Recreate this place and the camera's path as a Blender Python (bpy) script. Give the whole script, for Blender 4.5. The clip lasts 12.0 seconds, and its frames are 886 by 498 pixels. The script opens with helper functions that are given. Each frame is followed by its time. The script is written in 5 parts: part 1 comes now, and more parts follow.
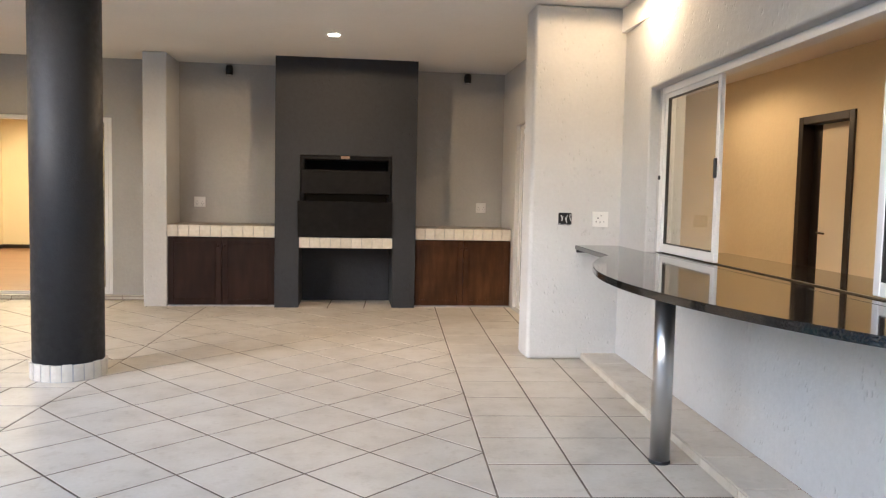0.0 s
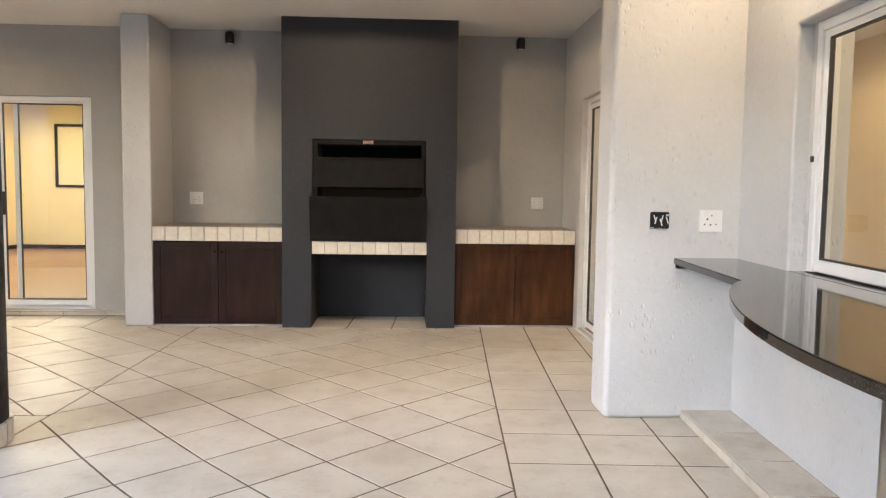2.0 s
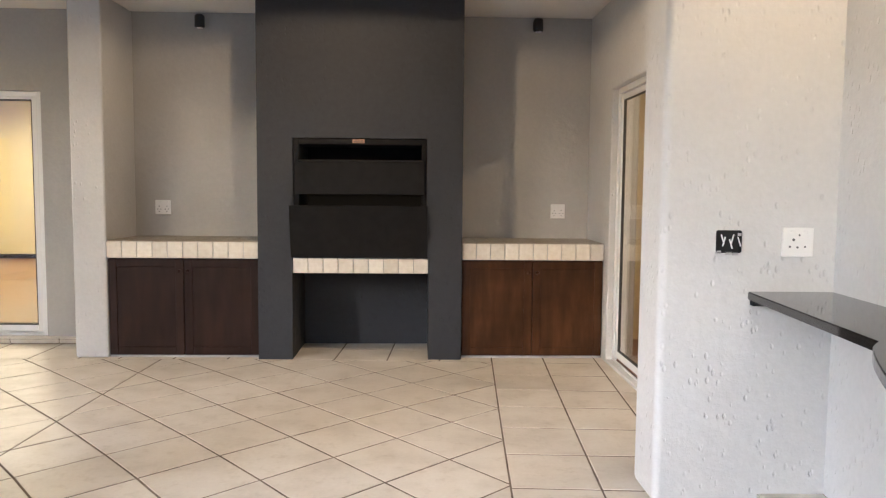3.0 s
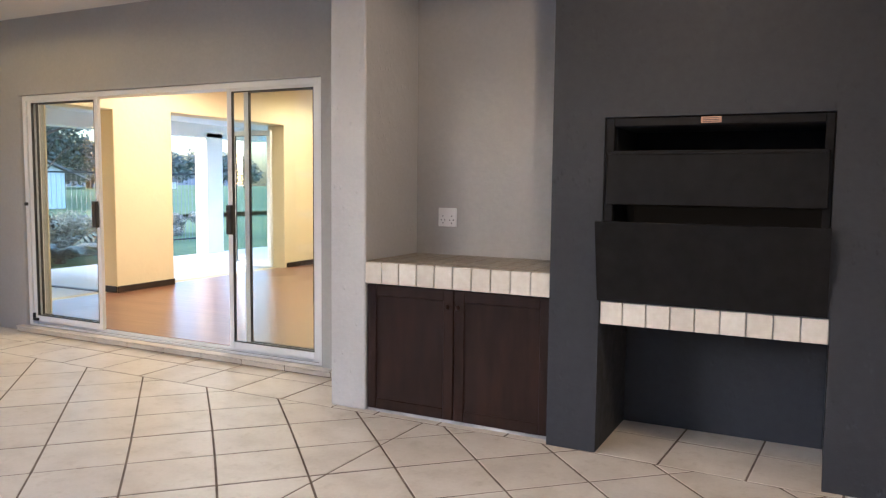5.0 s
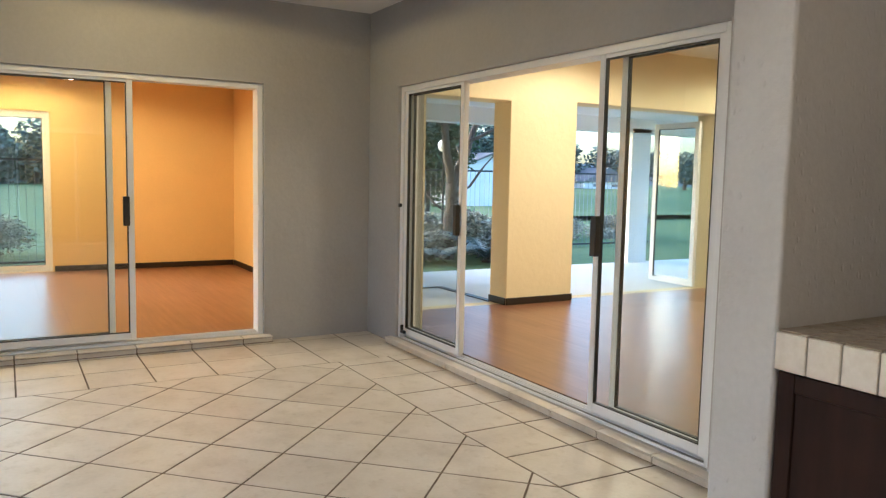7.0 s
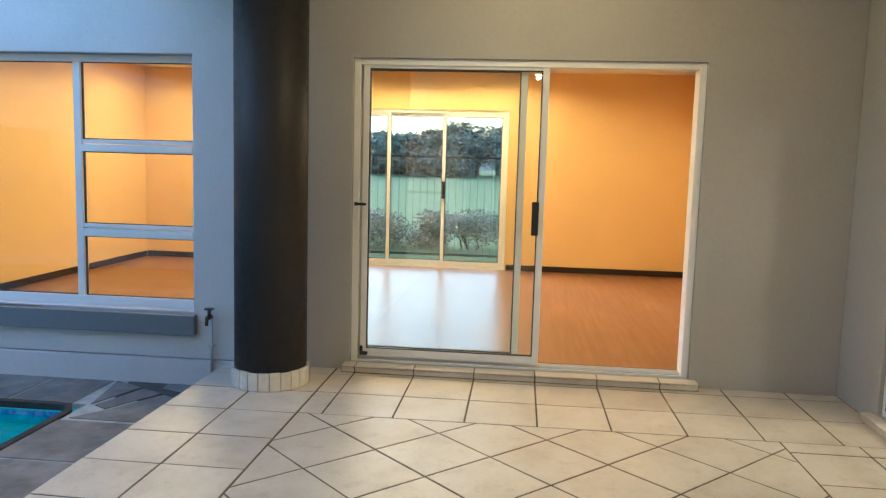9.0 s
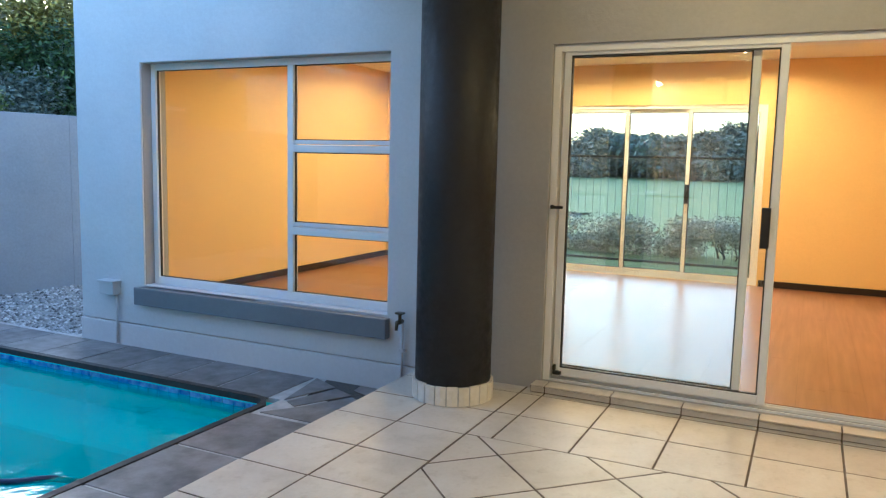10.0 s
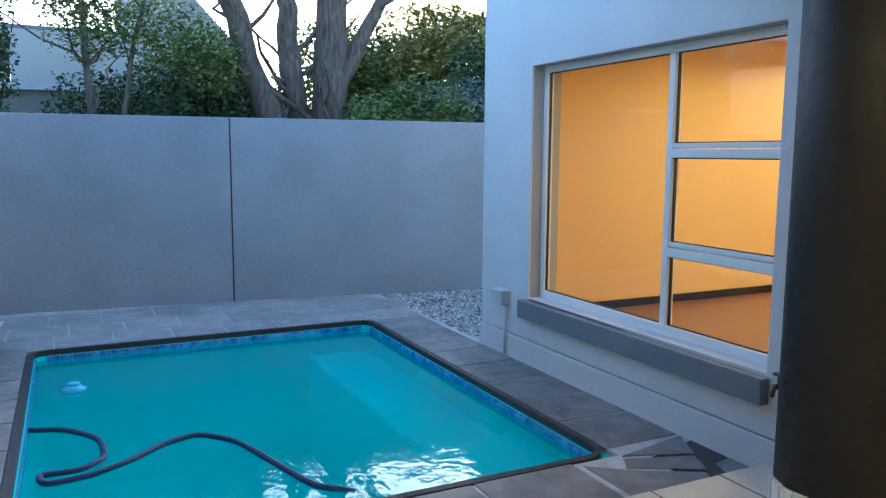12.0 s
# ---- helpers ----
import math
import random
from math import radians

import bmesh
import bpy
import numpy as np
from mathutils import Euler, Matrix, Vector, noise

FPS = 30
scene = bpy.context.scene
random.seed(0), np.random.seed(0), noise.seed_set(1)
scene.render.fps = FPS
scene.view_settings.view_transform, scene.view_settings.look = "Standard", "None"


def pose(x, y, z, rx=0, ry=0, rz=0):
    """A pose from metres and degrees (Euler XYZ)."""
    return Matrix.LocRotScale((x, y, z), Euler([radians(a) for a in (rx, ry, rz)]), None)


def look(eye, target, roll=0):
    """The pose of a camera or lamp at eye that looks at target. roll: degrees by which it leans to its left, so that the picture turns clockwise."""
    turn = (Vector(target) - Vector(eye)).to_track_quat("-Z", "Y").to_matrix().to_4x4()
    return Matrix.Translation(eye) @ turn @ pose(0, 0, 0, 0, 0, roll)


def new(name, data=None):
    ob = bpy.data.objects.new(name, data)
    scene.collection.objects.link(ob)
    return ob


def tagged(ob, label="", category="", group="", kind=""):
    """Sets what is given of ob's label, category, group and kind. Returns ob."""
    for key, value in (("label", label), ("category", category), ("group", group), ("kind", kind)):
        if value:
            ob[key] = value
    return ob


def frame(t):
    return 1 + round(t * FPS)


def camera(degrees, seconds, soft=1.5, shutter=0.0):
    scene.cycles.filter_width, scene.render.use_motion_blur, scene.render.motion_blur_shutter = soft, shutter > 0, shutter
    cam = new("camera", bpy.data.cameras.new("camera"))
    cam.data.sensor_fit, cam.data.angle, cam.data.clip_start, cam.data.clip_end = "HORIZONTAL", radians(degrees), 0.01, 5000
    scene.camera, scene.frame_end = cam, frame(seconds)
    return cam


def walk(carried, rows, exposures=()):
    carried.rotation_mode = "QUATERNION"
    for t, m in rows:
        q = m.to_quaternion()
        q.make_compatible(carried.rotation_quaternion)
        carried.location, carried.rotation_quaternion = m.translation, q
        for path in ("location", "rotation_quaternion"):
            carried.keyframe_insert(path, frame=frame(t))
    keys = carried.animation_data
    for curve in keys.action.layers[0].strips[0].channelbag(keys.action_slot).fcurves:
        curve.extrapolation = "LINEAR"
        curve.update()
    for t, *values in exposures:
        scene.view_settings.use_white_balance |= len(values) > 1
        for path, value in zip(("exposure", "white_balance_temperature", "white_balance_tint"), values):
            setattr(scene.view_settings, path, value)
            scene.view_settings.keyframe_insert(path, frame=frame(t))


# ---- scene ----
cam = camera(60.4, 12.0, soft=1.25)
PATH = [
    (0, (-0.394, 0.137, 1.317), (-0.151, 2.118, 1.179), 1.2),
    (0.5, (-0.336, 0.472, 1.275), (-0.096, 2.452, 1.125), 1.0),
    (1, (-0.225, 0.904, 1.243), (0.015, 2.883, 1.082), 0.7),
    (1.5, (-0.17, 1.349, 1.269), (-0.009, 3.336, 1.107), 0.8),
    (2, (-0.119, 1.882, 1.322), (-0.016, 3.873, 1.163), 0.8),
    (2.5, (-0.031, 2.422, 1.351), (0.068, 4.414, 1.195), 0.5),
    (2.7, (-0.011, 2.638, 1.358), (0.089, 4.63, 1.202), 0.5),
    (4.5, (0.15, 4.621, 1.412), (-0.519, 6.498, 1.24), 0.6),
    (5, (0.067, 5.121, 1.419), (-0.832, 6.9, 1.246), 0.6),
    (5.5, (-0.091, 5.579, 1.424), (-1.226, 7.216, 1.247), 0.7),
    (6, (-0.263, 6.02, 1.426), (-1.611, 7.487, 1.25), 0.8),
    (6.5, (-0.517, 6.419, 1.412), (-2.073, 7.663, 1.234), 1.4),
    (6.7, (-0.63, 6.581, 1.419), (-2.26, 7.726, 1.236), 1.3),
    (8.5, (-1.675, 7.305, 1.473), (-3.658, 7.453, 1.258), 1.7),
    (9, (-1.944, 7.494, 1.478), (-3.921, 7.297, 1.253), 1.6),
    (9.5, (-2.211, 7.633, 1.461), (-4.13, 7.116, 1.233), 1.5),
    (10, (-2.552, 7.817, 1.454), (-4.343, 6.956, 1.222), 1.3),
    (10.5, (-2.881, 7.9, 1.446), (-4.52, 6.778, 1.212), 1.2),
    (11, (-3.235, 7.953, 1.452), (-4.673, 6.583, 1.215), 1.1),
    (11.5, (-3.555, 7.947, 1.473), (-4.713, 6.335, 1.23), 1.0),
    (12, (-3.865, 7.942, 1.502), (-4.742, 6.162, 1.254), 0.4),
]
walk(cam, [(t, look(eye, target, roll)) for t, eye, target, roll in PATH], exposures=[(0.0, 3.33, 5450, 14), (1.5, 3.38, 5350, 13), (2.5, 3.5, 5250, 13), (4.5, 3.35, 5050, 18), (5.0, 3.32, 4900, 18), (6.5, 2.92, 4950, 13), (8.5, 3.02, 5050, 7), (10.5, 3.03, 5000, 8), (12.0, 2.92, 5050, 8)])

# ---- world, sun, lamps ----
world = bpy.data.worlds.new("dusk_sky")
world.use_nodes = True
scene.world = world
wn = world.node_tree.nodes
sky = wn.new("ShaderNodeTexSky")
sky.sky_type = "NISHITA"
sky.sun_disc = False
sky.sun_elevation = radians(9)
sky.sun_rotation = radians(215)
sky.air_density, sky.dust_density, sky.ozone_density = 1.0, 2.5, 1.5
wn["Background"].inputs["Strength"].default_value = 0.15
world.node_tree.links.new(sky.outputs["Color"], wn["Background"].inputs["Color"])

sun_data = bpy.data.lights.new("sun", "SUN")
sun_data.energy, sun_data.angle, sun_data.color = 0.36, radians(30), (1.0, 0.96, 0.92)
sun = new("sun", sun_data)
sun.matrix_basis = look((0, 0, 9), (20, 17, 0))

WARM = (1.0, 0.66, 0.32)
GOLD = (1.0, 0.67, 0.23)


def spot_lamp(name, x, y, z, watts, colour, cone=130, blend=0.6, radius=0.045, aim=None):
    data = bpy.data.lights.new(name, "SPOT")
    data.energy, data.color, data.spot_size, data.spot_blend, data.shadow_soft_size = watts, colour, radians(cone), blend, radius
    ob = new(name, data)
    ob.matrix_basis = look((x, y, z), aim or (x, y + 0.001, z - 1))
    return ob


# covered patio
PATIO_LIGHTS = [(-0.57, 7.70, 7.2), (1.50, 5.36, 4.0), (-5.90, 7.60, 6.8)]
for x, y, watts in PATIO_LIGHTS:
    spot_lamp("patio_downlight_lamp", x, y, 2.82, watts, GOLD if x < -3 else WARM, 175, 0.12)
# lounge behind the west door
# last four are unseen, added to even out the light on the walls
LOUNGE_LIGHTS = [(-11.0, 5.12), (-11.12, 6.10), (-11.25, 7.10), (-9.3, 4.0), (-9.2, 6.2), (-11.0, 3.4), (-9.6, 8.2)]
for x, y in LOUNGE_LIGHTS:
    spot_lamp("lounge_downlight_lamp", x, y, 2.625, 12.5, (1.0, 0.67, 0.27), 172, 0.25, 0.12)
# sunroom behind the north door
# no fitting is seen here; four downlights assumed for the room's warm light
SUNROOM_LIGHTS = [(-6.2, 12.0), (-3.6, 12.0), (-6.2, 14.8), (-3.6, 14.8)]
for x, y in SUNROOM_LIGHTS:
    spot_lamp("sunroom_downlight_lamp", x, y, 2.90, 29, (1.0, 0.77, 0.42), 172, 0.35, 0.16)
# kitchen behind the serving hatch
# two unseen downlights assumed, to light the kitchen walls
KITCHEN_LIGHTS = [(2.75, 4.4), (2.75, 7.6)]
for x, y in KITCHEN_LIGHTS:
    spot_lamp("kitchen_downlight_lamp", x, y, 2.62, 7.5, WARM, 172, 0.35)


# ---- materials ----
def material(name, base=(0.5, 0.5, 0.5), rough=0.6, metal=0.0):
    m = bpy.data.materials.new(name)
    m.use_nodes = True
    b = m.node_tree.nodes["Principled BSDF"]
    b.inputs["Base Color"].default_value = (*base, 1)
    b.inputs["Roughness"].default_value = rough
    b.inputs["Metallic"].default_value = metal
    return m


class Graph:
    """Short names for the nodes of one material."""

    def __init__(self, m):
        self.n, self.l, self.b = m.node_tree.nodes, m.node_tree.links, m.node_tree.nodes["Principled BSDF"]
        self.pos = self.n.new("ShaderNodeTexCoord").outputs["Object"]

    def world(self):
        self.pos = self.n.new("ShaderNodeNewGeometry").outputs["Position"]

    def stretch(self, x, y, z):
        node = self.n.new("ShaderNodeMapping")
        node.inputs["Scale"].default_value = (x, y, z)
        self.l.new(self.pos, node.inputs["Vector"])
        return node.outputs["Vector"]

    def noise(self, scale, detail=4, vec=None, rough=0.55):
        node = self.n.new("ShaderNodeTexNoise")
        node.inputs["Scale"].default_value, node.inputs["Detail"].default_value, node.inputs["Roughness"].default_value = scale, detail, rough
        self.l.new(vec or self.pos, node.inputs["Vector"])
        return node.outputs["Fac"]

    def cells(self, scale, vec=None):
        node = self.n.new("ShaderNodeTexVoronoi")
        node.inputs["Scale"].default_value = scale
        self.l.new(vec or self.pos, node.inputs["Vector"])
        return node.outputs["Distance"]

    def ramp(self, fac, *stops):
        node = self.n.new("ShaderNodeValToRGB")
        el = node.color_ramp.elements
        while len(el) < len(stops):
            el.new(0.5)
        for e, (p, c) in zip(el, stops):
            e.position, e.color = p, (*c, 1) if len(c) == 3 else c
        self.l.new(fac, node.inputs["Fac"])
        return node.outputs["Color"]

    def mix(self, fac, a, b, mode="MIX"):
        node = self.n.new("ShaderNodeMix")
        node.data_type, node.blend_type = "RGBA", mode
        for sock, v in ((node.inputs[0], fac), (node.inputs[6], a), (node.inputs[7], b)):
            if isinstance(v, (int, float)):
                sock.default_value = v
            elif isinstance(v, tuple):
                sock.default_value = (*v, 1)
            else:
                self.l.new(v, sock)
        return node.outputs[2]

    def random(self):
        return self.n.new("ShaderNodeObjectInfo").outputs["Random"]

    def island(self):
        return self.n.new("ShaderNodeNewGeometry").outputs["Random Per Island"]

    def base(self, c):
        self.l.new(c, self.b.inputs["Base Color"])

    def rough(self, fac, lo, hi):
        self.l.new(self.ramp(fac, (0.3, (lo,) * 3), (0.7, (hi,) * 3)), self.b.inputs["Roughness"])

    def bump(self, height, strength, distance):
        node = self.n.new("ShaderNodeBump")
        node.inputs["Strength"].default_value, node.inputs["Distance"].default_value = strength, distance
        self.l.new(height, node.inputs["Height"])
        if self.b.inputs["Normal"].is_linked:
            self.l.new(self.b.inputs["Normal"].links[0].from_socket, node.inputs["Normal"])
        self.l.new(node.outputs["Normal"], self.b.inputs["Normal"])


def plaster(name, c, pits=0.0, rough=0.75, streak=0.10, shine=0.5):
    m = material(name, c, rough)
    m.node_tree.nodes["Principled BSDF"].inputs["Specular IOR Level"].default_value = shine
    g = Graph(m)
    g.world()
    dark = tuple(v * (1 - streak) for v in c)
    lite = tuple(min(1, v * (1 + streak * 0.6)) for v in c)
    col = g.ramp(g.noise(1.3, 5), (0.3, dark), (0.7, lite))
    col = g.mix(0.35, col, g.ramp(g.noise(38, 3), (0.3, dark), (0.7, lite)))
    g.base(col)
    g.bump(g.noise(14, 4), 0.35, 0.012)
    g.bump(g.noise(90, 3), 0.25, 0.003)
    if pits:
        holes = g.ramp(g.cells(32, g.stretch(1, 1, 0.55)), (0.10, (0, 0, 0)), (0.30, (1, 1, 1)))
        some = g.ramp(g.noise(6, 2), (0.48, (0, 0, 0)), (0.56, (1, 1, 1)))
        g.bump(g.mix(some, (1.0, 1.0, 1.0), holes), pits, 0.006)
    g.rough(g.noise(20), rough - 0.08, rough + 0.1)
    return m


M = {}
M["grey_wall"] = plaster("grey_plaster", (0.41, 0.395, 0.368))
M["light_wall"] = plaster("pale_grey_plaster", (0.58, 0.575, 0.56), pits=0.7)
M["pillar_wall"] = plaster("light_grey_plaster", (0.55, 0.545, 0.535), pits=0.4)
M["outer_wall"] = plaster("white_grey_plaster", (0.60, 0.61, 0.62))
M["garden_wall"] = plaster("garden_wall_plaster", (0.27, 0.295, 0.325), streak=0.2)
M["charcoal"] = plaster("charcoal_plaster", (0.038, 0.040, 0.046), pits=0.4, rough=0.7, shine=0.25)
M["column_paint"] = plaster("charcoal_column_paint", (0.025, 0.025, 0.027), rough=0.55, shine=0.35)
M["ceiling"] = plaster("ceiling_paint", (0.80, 0.775, 0.73), streak=0.05)
M["cream_wall"] = plaster("cream_paint", (0.80, 0.69, 0.45), streak=0.04)
M["gold_wall"] = plaster("ochre_cream_paint", (0.79, 0.54, 0.20), streak=0.05)
M["tan_wall"] = plaster("tan_paint", (0.68, 0.56, 0.35), streak=0.05)
M["white_outer"] = plaster("white_plaster", (0.75, 0.77, 0.8), streak=0.05)
M["sill_paint"] = plaster("grey_sill_paint", (0.17, 0.18, 0.20), rough=0.55)
M["concrete"] = plaster("grey_concrete", (0.30, 0.29, 0.27))

m = M["tile"] = material("cream_ceramic_tile", (0.6, 0.56, 0.48), 0.3)
g = Graph(m)
g.world()
c = g.ramp(g.noise(3.5, 5), (0.28, (0.47, 0.41, 0.32)), (0.5, (0.62, 0.56, 0.465)), (0.75, (0.70, 0.65, 0.56)))
c = g.mix(0.3, c, g.ramp(g.noise(45, 3), (0.3, (0.58, 0.525, 0.435)), (0.7, (0.72, 0.67, 0.58))))
c = g.mix(0.5, c, g.ramp(g.random(), (0.0, (0.88, 0.86, 0.84)), (1.0, (1.0, 1.0, 1.0))), "MULTIPLY")
c = g.mix(g.ramp(g.noise(0.9, 2), (0.4, (0, 0, 0)), (0.8, (0.35, 0.35, 0.35))), c, (0.50, 0.44, 0.35))
c = g.mix(0.7, c, g.ramp(g.noise(11, 6, rough=0.7), (0.30, (0.80, 0.76, 0.70)), (0.46, (1.0, 1.0, 1.0))), "MULTIPLY")
g.base(c)
g.rough(g.noise(3, 2), 0.36, 0.46)
g.bump(g.noise(18, 3), 0.06, 0.003)

m = M["grout"] = material("brown_grout", (0.10, 0.075, 0.052), 0.9)
g = Graph(m)
g.world()
g.base(g.ramp(g.noise(7), (0.3, (0.075, 0.053, 0.036)), (0.7, (0.20, 0.15, 0.105))))

m = M["white_tile"] = material("white_edge_tile", (0.7, 0.66, 0.57), 0.3)
g = Graph(m)
g.world()
c = g.mix(0.5, g.ramp(g.noise(25), (0.3, (0.66, 0.61, 0.52)), (0.7, (0.76, 0.72, 0.64))), g.ramp(g.random(), (0, (0.78, 0.76, 0.72)), (1, (1, 1, 1))), "MULTIPLY")
g.base(c)
m = M["counter_tile"] = material("brown_counter_tile", (0.3, 0.26, 0.2), 0.4)
g = Graph(m)
g.world()
g.base(g.ramp(g.noise(30, 5), (0.3, (0.20, 0.165, 0.12)), (0.7, (0.36, 0.31, 0.24))))

m = M["granite"] = material("black_granite", (0.016, 0.014, 0.012), 0.06)
g = Graph(m)
g.world()
g.base(g.ramp(g.noise(160, 2), (0.45, (0.010, 0.009, 0.008)), (0.75, (0.06, 0.05, 0.04))))
m = M["steel"] = material("brushed_steel", (0.55, 0.55, 0.55), 0.3, 1.0)
g = Graph(m)
g.bump(g.noise(60, 2, g.stretch(1, 1, 0.03)), 0.1, 0.002)
M["alu"] = material("white_powder_coat", (0.78, 0.78, 0.77), 0.35)
M["seal"] = material("black_rubber", (0.02, 0.02, 0.02), 0.5)
M["black"] = material("black_plastic", (0.012, 0.012, 0.013), 0.4)
m = M["black_steel"] = material("black_heat_paint", (0.016, 0.015, 0.015), 0.5)
g = Graph(m)
g.world()
g.base(g.ramp(g.noise(12, 5), (0.3, (0.007, 0.007, 0.007)), (0.7, (0.013, 0.012, 0.012))))
g.rough(g.noise(18), 0.45, 0.65)
g.b.inputs["Specular IOR Level"].default_value = 0.12
# firebox soot, also the black of the socket box's shaded hollow
M["soot_hollow_black"] = material("soot_hollow_black", (0.006, 0.006, 0.006), 0.9)
M["copper"] = material("copper_plate", (0.62, 0.36, 0.22), 0.35, 0.7)
M["white_plastic"] = material("white_plastic", (0.78, 0.77, 0.74), 0.3)
M["dark_slot"] = material("dark_slot", (0.03, 0.03, 0.03), 0.6)
M["box_paint"] = material("grey_box_paint", (0.52, 0.53, 0.54), 0.45)
M["brass"] = material("aged_brass", (0.10, 0.08, 0.05), 0.4, 0.8)
m = M["wood"] = material("dark_brown_wood", (0.06, 0.028, 0.018), 0.45)
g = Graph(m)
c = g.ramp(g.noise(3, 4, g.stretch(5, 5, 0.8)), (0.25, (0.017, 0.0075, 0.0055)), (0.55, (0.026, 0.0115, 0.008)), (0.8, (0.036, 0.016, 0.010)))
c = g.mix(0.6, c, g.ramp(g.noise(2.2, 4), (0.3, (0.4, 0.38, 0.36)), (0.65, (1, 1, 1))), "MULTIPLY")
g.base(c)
g.rough(g.noise(8), 0.32, 0.55)
g.bump(g.noise(30, 3, g.stretch(6, 6, 0.5)), 0.12, 0.002)
g.b.inputs["Specular IOR Level"].default_value = 0.18
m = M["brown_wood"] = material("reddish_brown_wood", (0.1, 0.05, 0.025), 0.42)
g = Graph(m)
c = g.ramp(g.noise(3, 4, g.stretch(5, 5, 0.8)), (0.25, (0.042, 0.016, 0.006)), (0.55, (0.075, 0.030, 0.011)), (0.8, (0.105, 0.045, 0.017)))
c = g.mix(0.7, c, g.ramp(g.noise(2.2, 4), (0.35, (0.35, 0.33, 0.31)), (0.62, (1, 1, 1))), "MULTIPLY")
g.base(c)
g.rough(g.noise(8), 0.32, 0.55)
g.bump(g.noise(30, 3, g.stretch(6, 6, 0.5)), 0.12, 0.002)
g.b.inputs["Specular IOR Level"].default_value = 0.18
m = M["floorboard"] = material("brown_laminate", (0.3, 0.14, 0.06), 0.3)
g = Graph(m)
g.world()
c = g.ramp(g.noise(3, 4, g.stretch(0.5, 9, 1)), (0.3, (0.235, 0.105, 0.052)), (0.7, (0.33, 0.165, 0.088)))
c = g.mix(0.6, c, g.ramp(g.random(), (0, (0.84, 0.82, 0.80)), (1, (1, 1, 1))), "MULTIPLY")
# uneven tone imitates lighter patches of sheen on the boards
c2 = g.ramp(g.noise(1.6, 5, g.stretch(0.6, 1.6, 1), 0.65), (0.35, (0.78, 0.74, 0.70)), (0.65, (1.0, 1.0, 1.0)))
g.base(g.mix(0.8, c, c2, "MULTIPLY"))
g.b.inputs["Roughness"].default_value = 0.3
g.b.inputs["Coat Weight"].default_value = 0.18
g.b.inputs["Coat Roughness"].default_value = 0.27
g.b.inputs["Coat IOR"].default_value = 1.7
M["skirting"] = material("dark_brown_skirting", (0.016, 0.009, 0.006), 0.45)
M["white_door"] = material("cream_door_paint", (0.72, 0.62, 0.45), 0.4)
m = M["slate"] = material("grey_slate_paving", (0.12, 0.11, 0.11), 0.6)
g = Graph(m)
g.world()
c = g.ramp(g.noise(4, 6, rough=0.65), (0.3, (0.125, 0.117, 0.114)), (0.5, (0.205, 0.192, 0.186)), (0.75, (0.305, 0.292, 0.284)))
c = g.mix(0.6, c, g.ramp(g.random(), (0, (0.7, 0.68, 0.68)), (1, (1, 1, 1))), "MULTIPLY")
g.base(c)
g.rough(g.noise(10), 0.42, 0.7)
g.bump(g.noise(22, 5), 0.4, 0.008)
m = M["pale_slate"] = material("pale_weathered_paving", (0.3, 0.29, 0.28), 0.7)
g = Graph(m)
g.world()
c = g.ramp(g.noise(4, 6, rough=0.65), (0.3, (0.24, 0.23, 0.225)), (0.7, (0.40, 0.39, 0.38)))
c = g.mix(0.6, c, g.ramp(g.random(), (0, (0.75, 0.74, 0.74)), (1, (1, 1, 1))), "MULTIPLY")
g.base(c)
g.rough(g.noise(10), 0.5, 0.75)
g.bump(g.noise(22, 5), 0.4, 0.008)
m = M["wet_slate"] = material("wet_dark_slate", (0.03, 0.028, 0.027), 0.25)
m = M["mortar"] = material("pale_mortar", (0.30, 0.29, 0.28), 0.9)
g = Graph(m)
g.world()
g.base(g.ramp(g.noise(9, 5), (0.3, (0.34, 0.33, 0.32)), (0.7, (0.54, 0.53, 0.52))))
M["coping"] = plaster("dark_coping", (0.022, 0.021, 0.021), rough=0.6, streak=0.3)
m = M["pool_plaster"] = material("turquoise_pool_plaster", (0.10, 0.50, 0.56), 0.7)
g = Graph(m)
g.world()
g.base(g.ramp(g.noise(2.5, 5), (0.3, (0.04, 0.58, 0.585)), (0.7, (0.06, 0.64, 0.635))))
# bench plaster brightened in colour to imitate the shallower water over it
M["pool_ledge_bright"] = plaster("brightened_pool_ledge", (0.22, 0.80, 0.85), streak=0.05)
m = M["pool_tile"] = material("blue_mosaic_tile", (0.08, 0.22, 0.5), 0.2)
g = Graph(m)
g.world()
g.base(g.mix(0.8, g.ramp(g.noise(14, 3), (0.35, (0.03, 0.13, 0.42)), (0.65, (0.20, 0.42, 0.70))), g.ramp(g.random(), (0, (0.6, 0.65, 0.75)), (1, (1, 1, 1))), "MULTIPLY"))
M["hose"] = material("dark_blue_hose", (0.004, 0.022, 0.085), 0.6)
M["float"] = material("pale_blue_float", (0.10, 0.50, 0.75), 0.3)
m = M["gravel"] = material("grey_pebbles", (0.3, 0.3, 0.3), 0.8)
g = Graph(m)
g.base(g.ramp(g.island(), (0, (0.07, 0.068, 0.065)), (0.55, (0.34, 0.335, 0.33)), (1, (0.66, 0.65, 0.63))))
m = M["grass"] = material("lawn_grass", (0.07, 0.15, 0.03), 0.9)
g = Graph(m)
g.world()
c = g.ramp(g.noise(0.12, 5), (0.3, (0.10, 0.15, 0.045)), (0.7, (0.16, 0.22, 0.07)))
g.base(g.mix(0.4, c, g.ramp(g.noise(6, 4), (0.3, (0.08, 0.12, 0.03)), (0.7, (0.18, 0.23, 0.08)))))
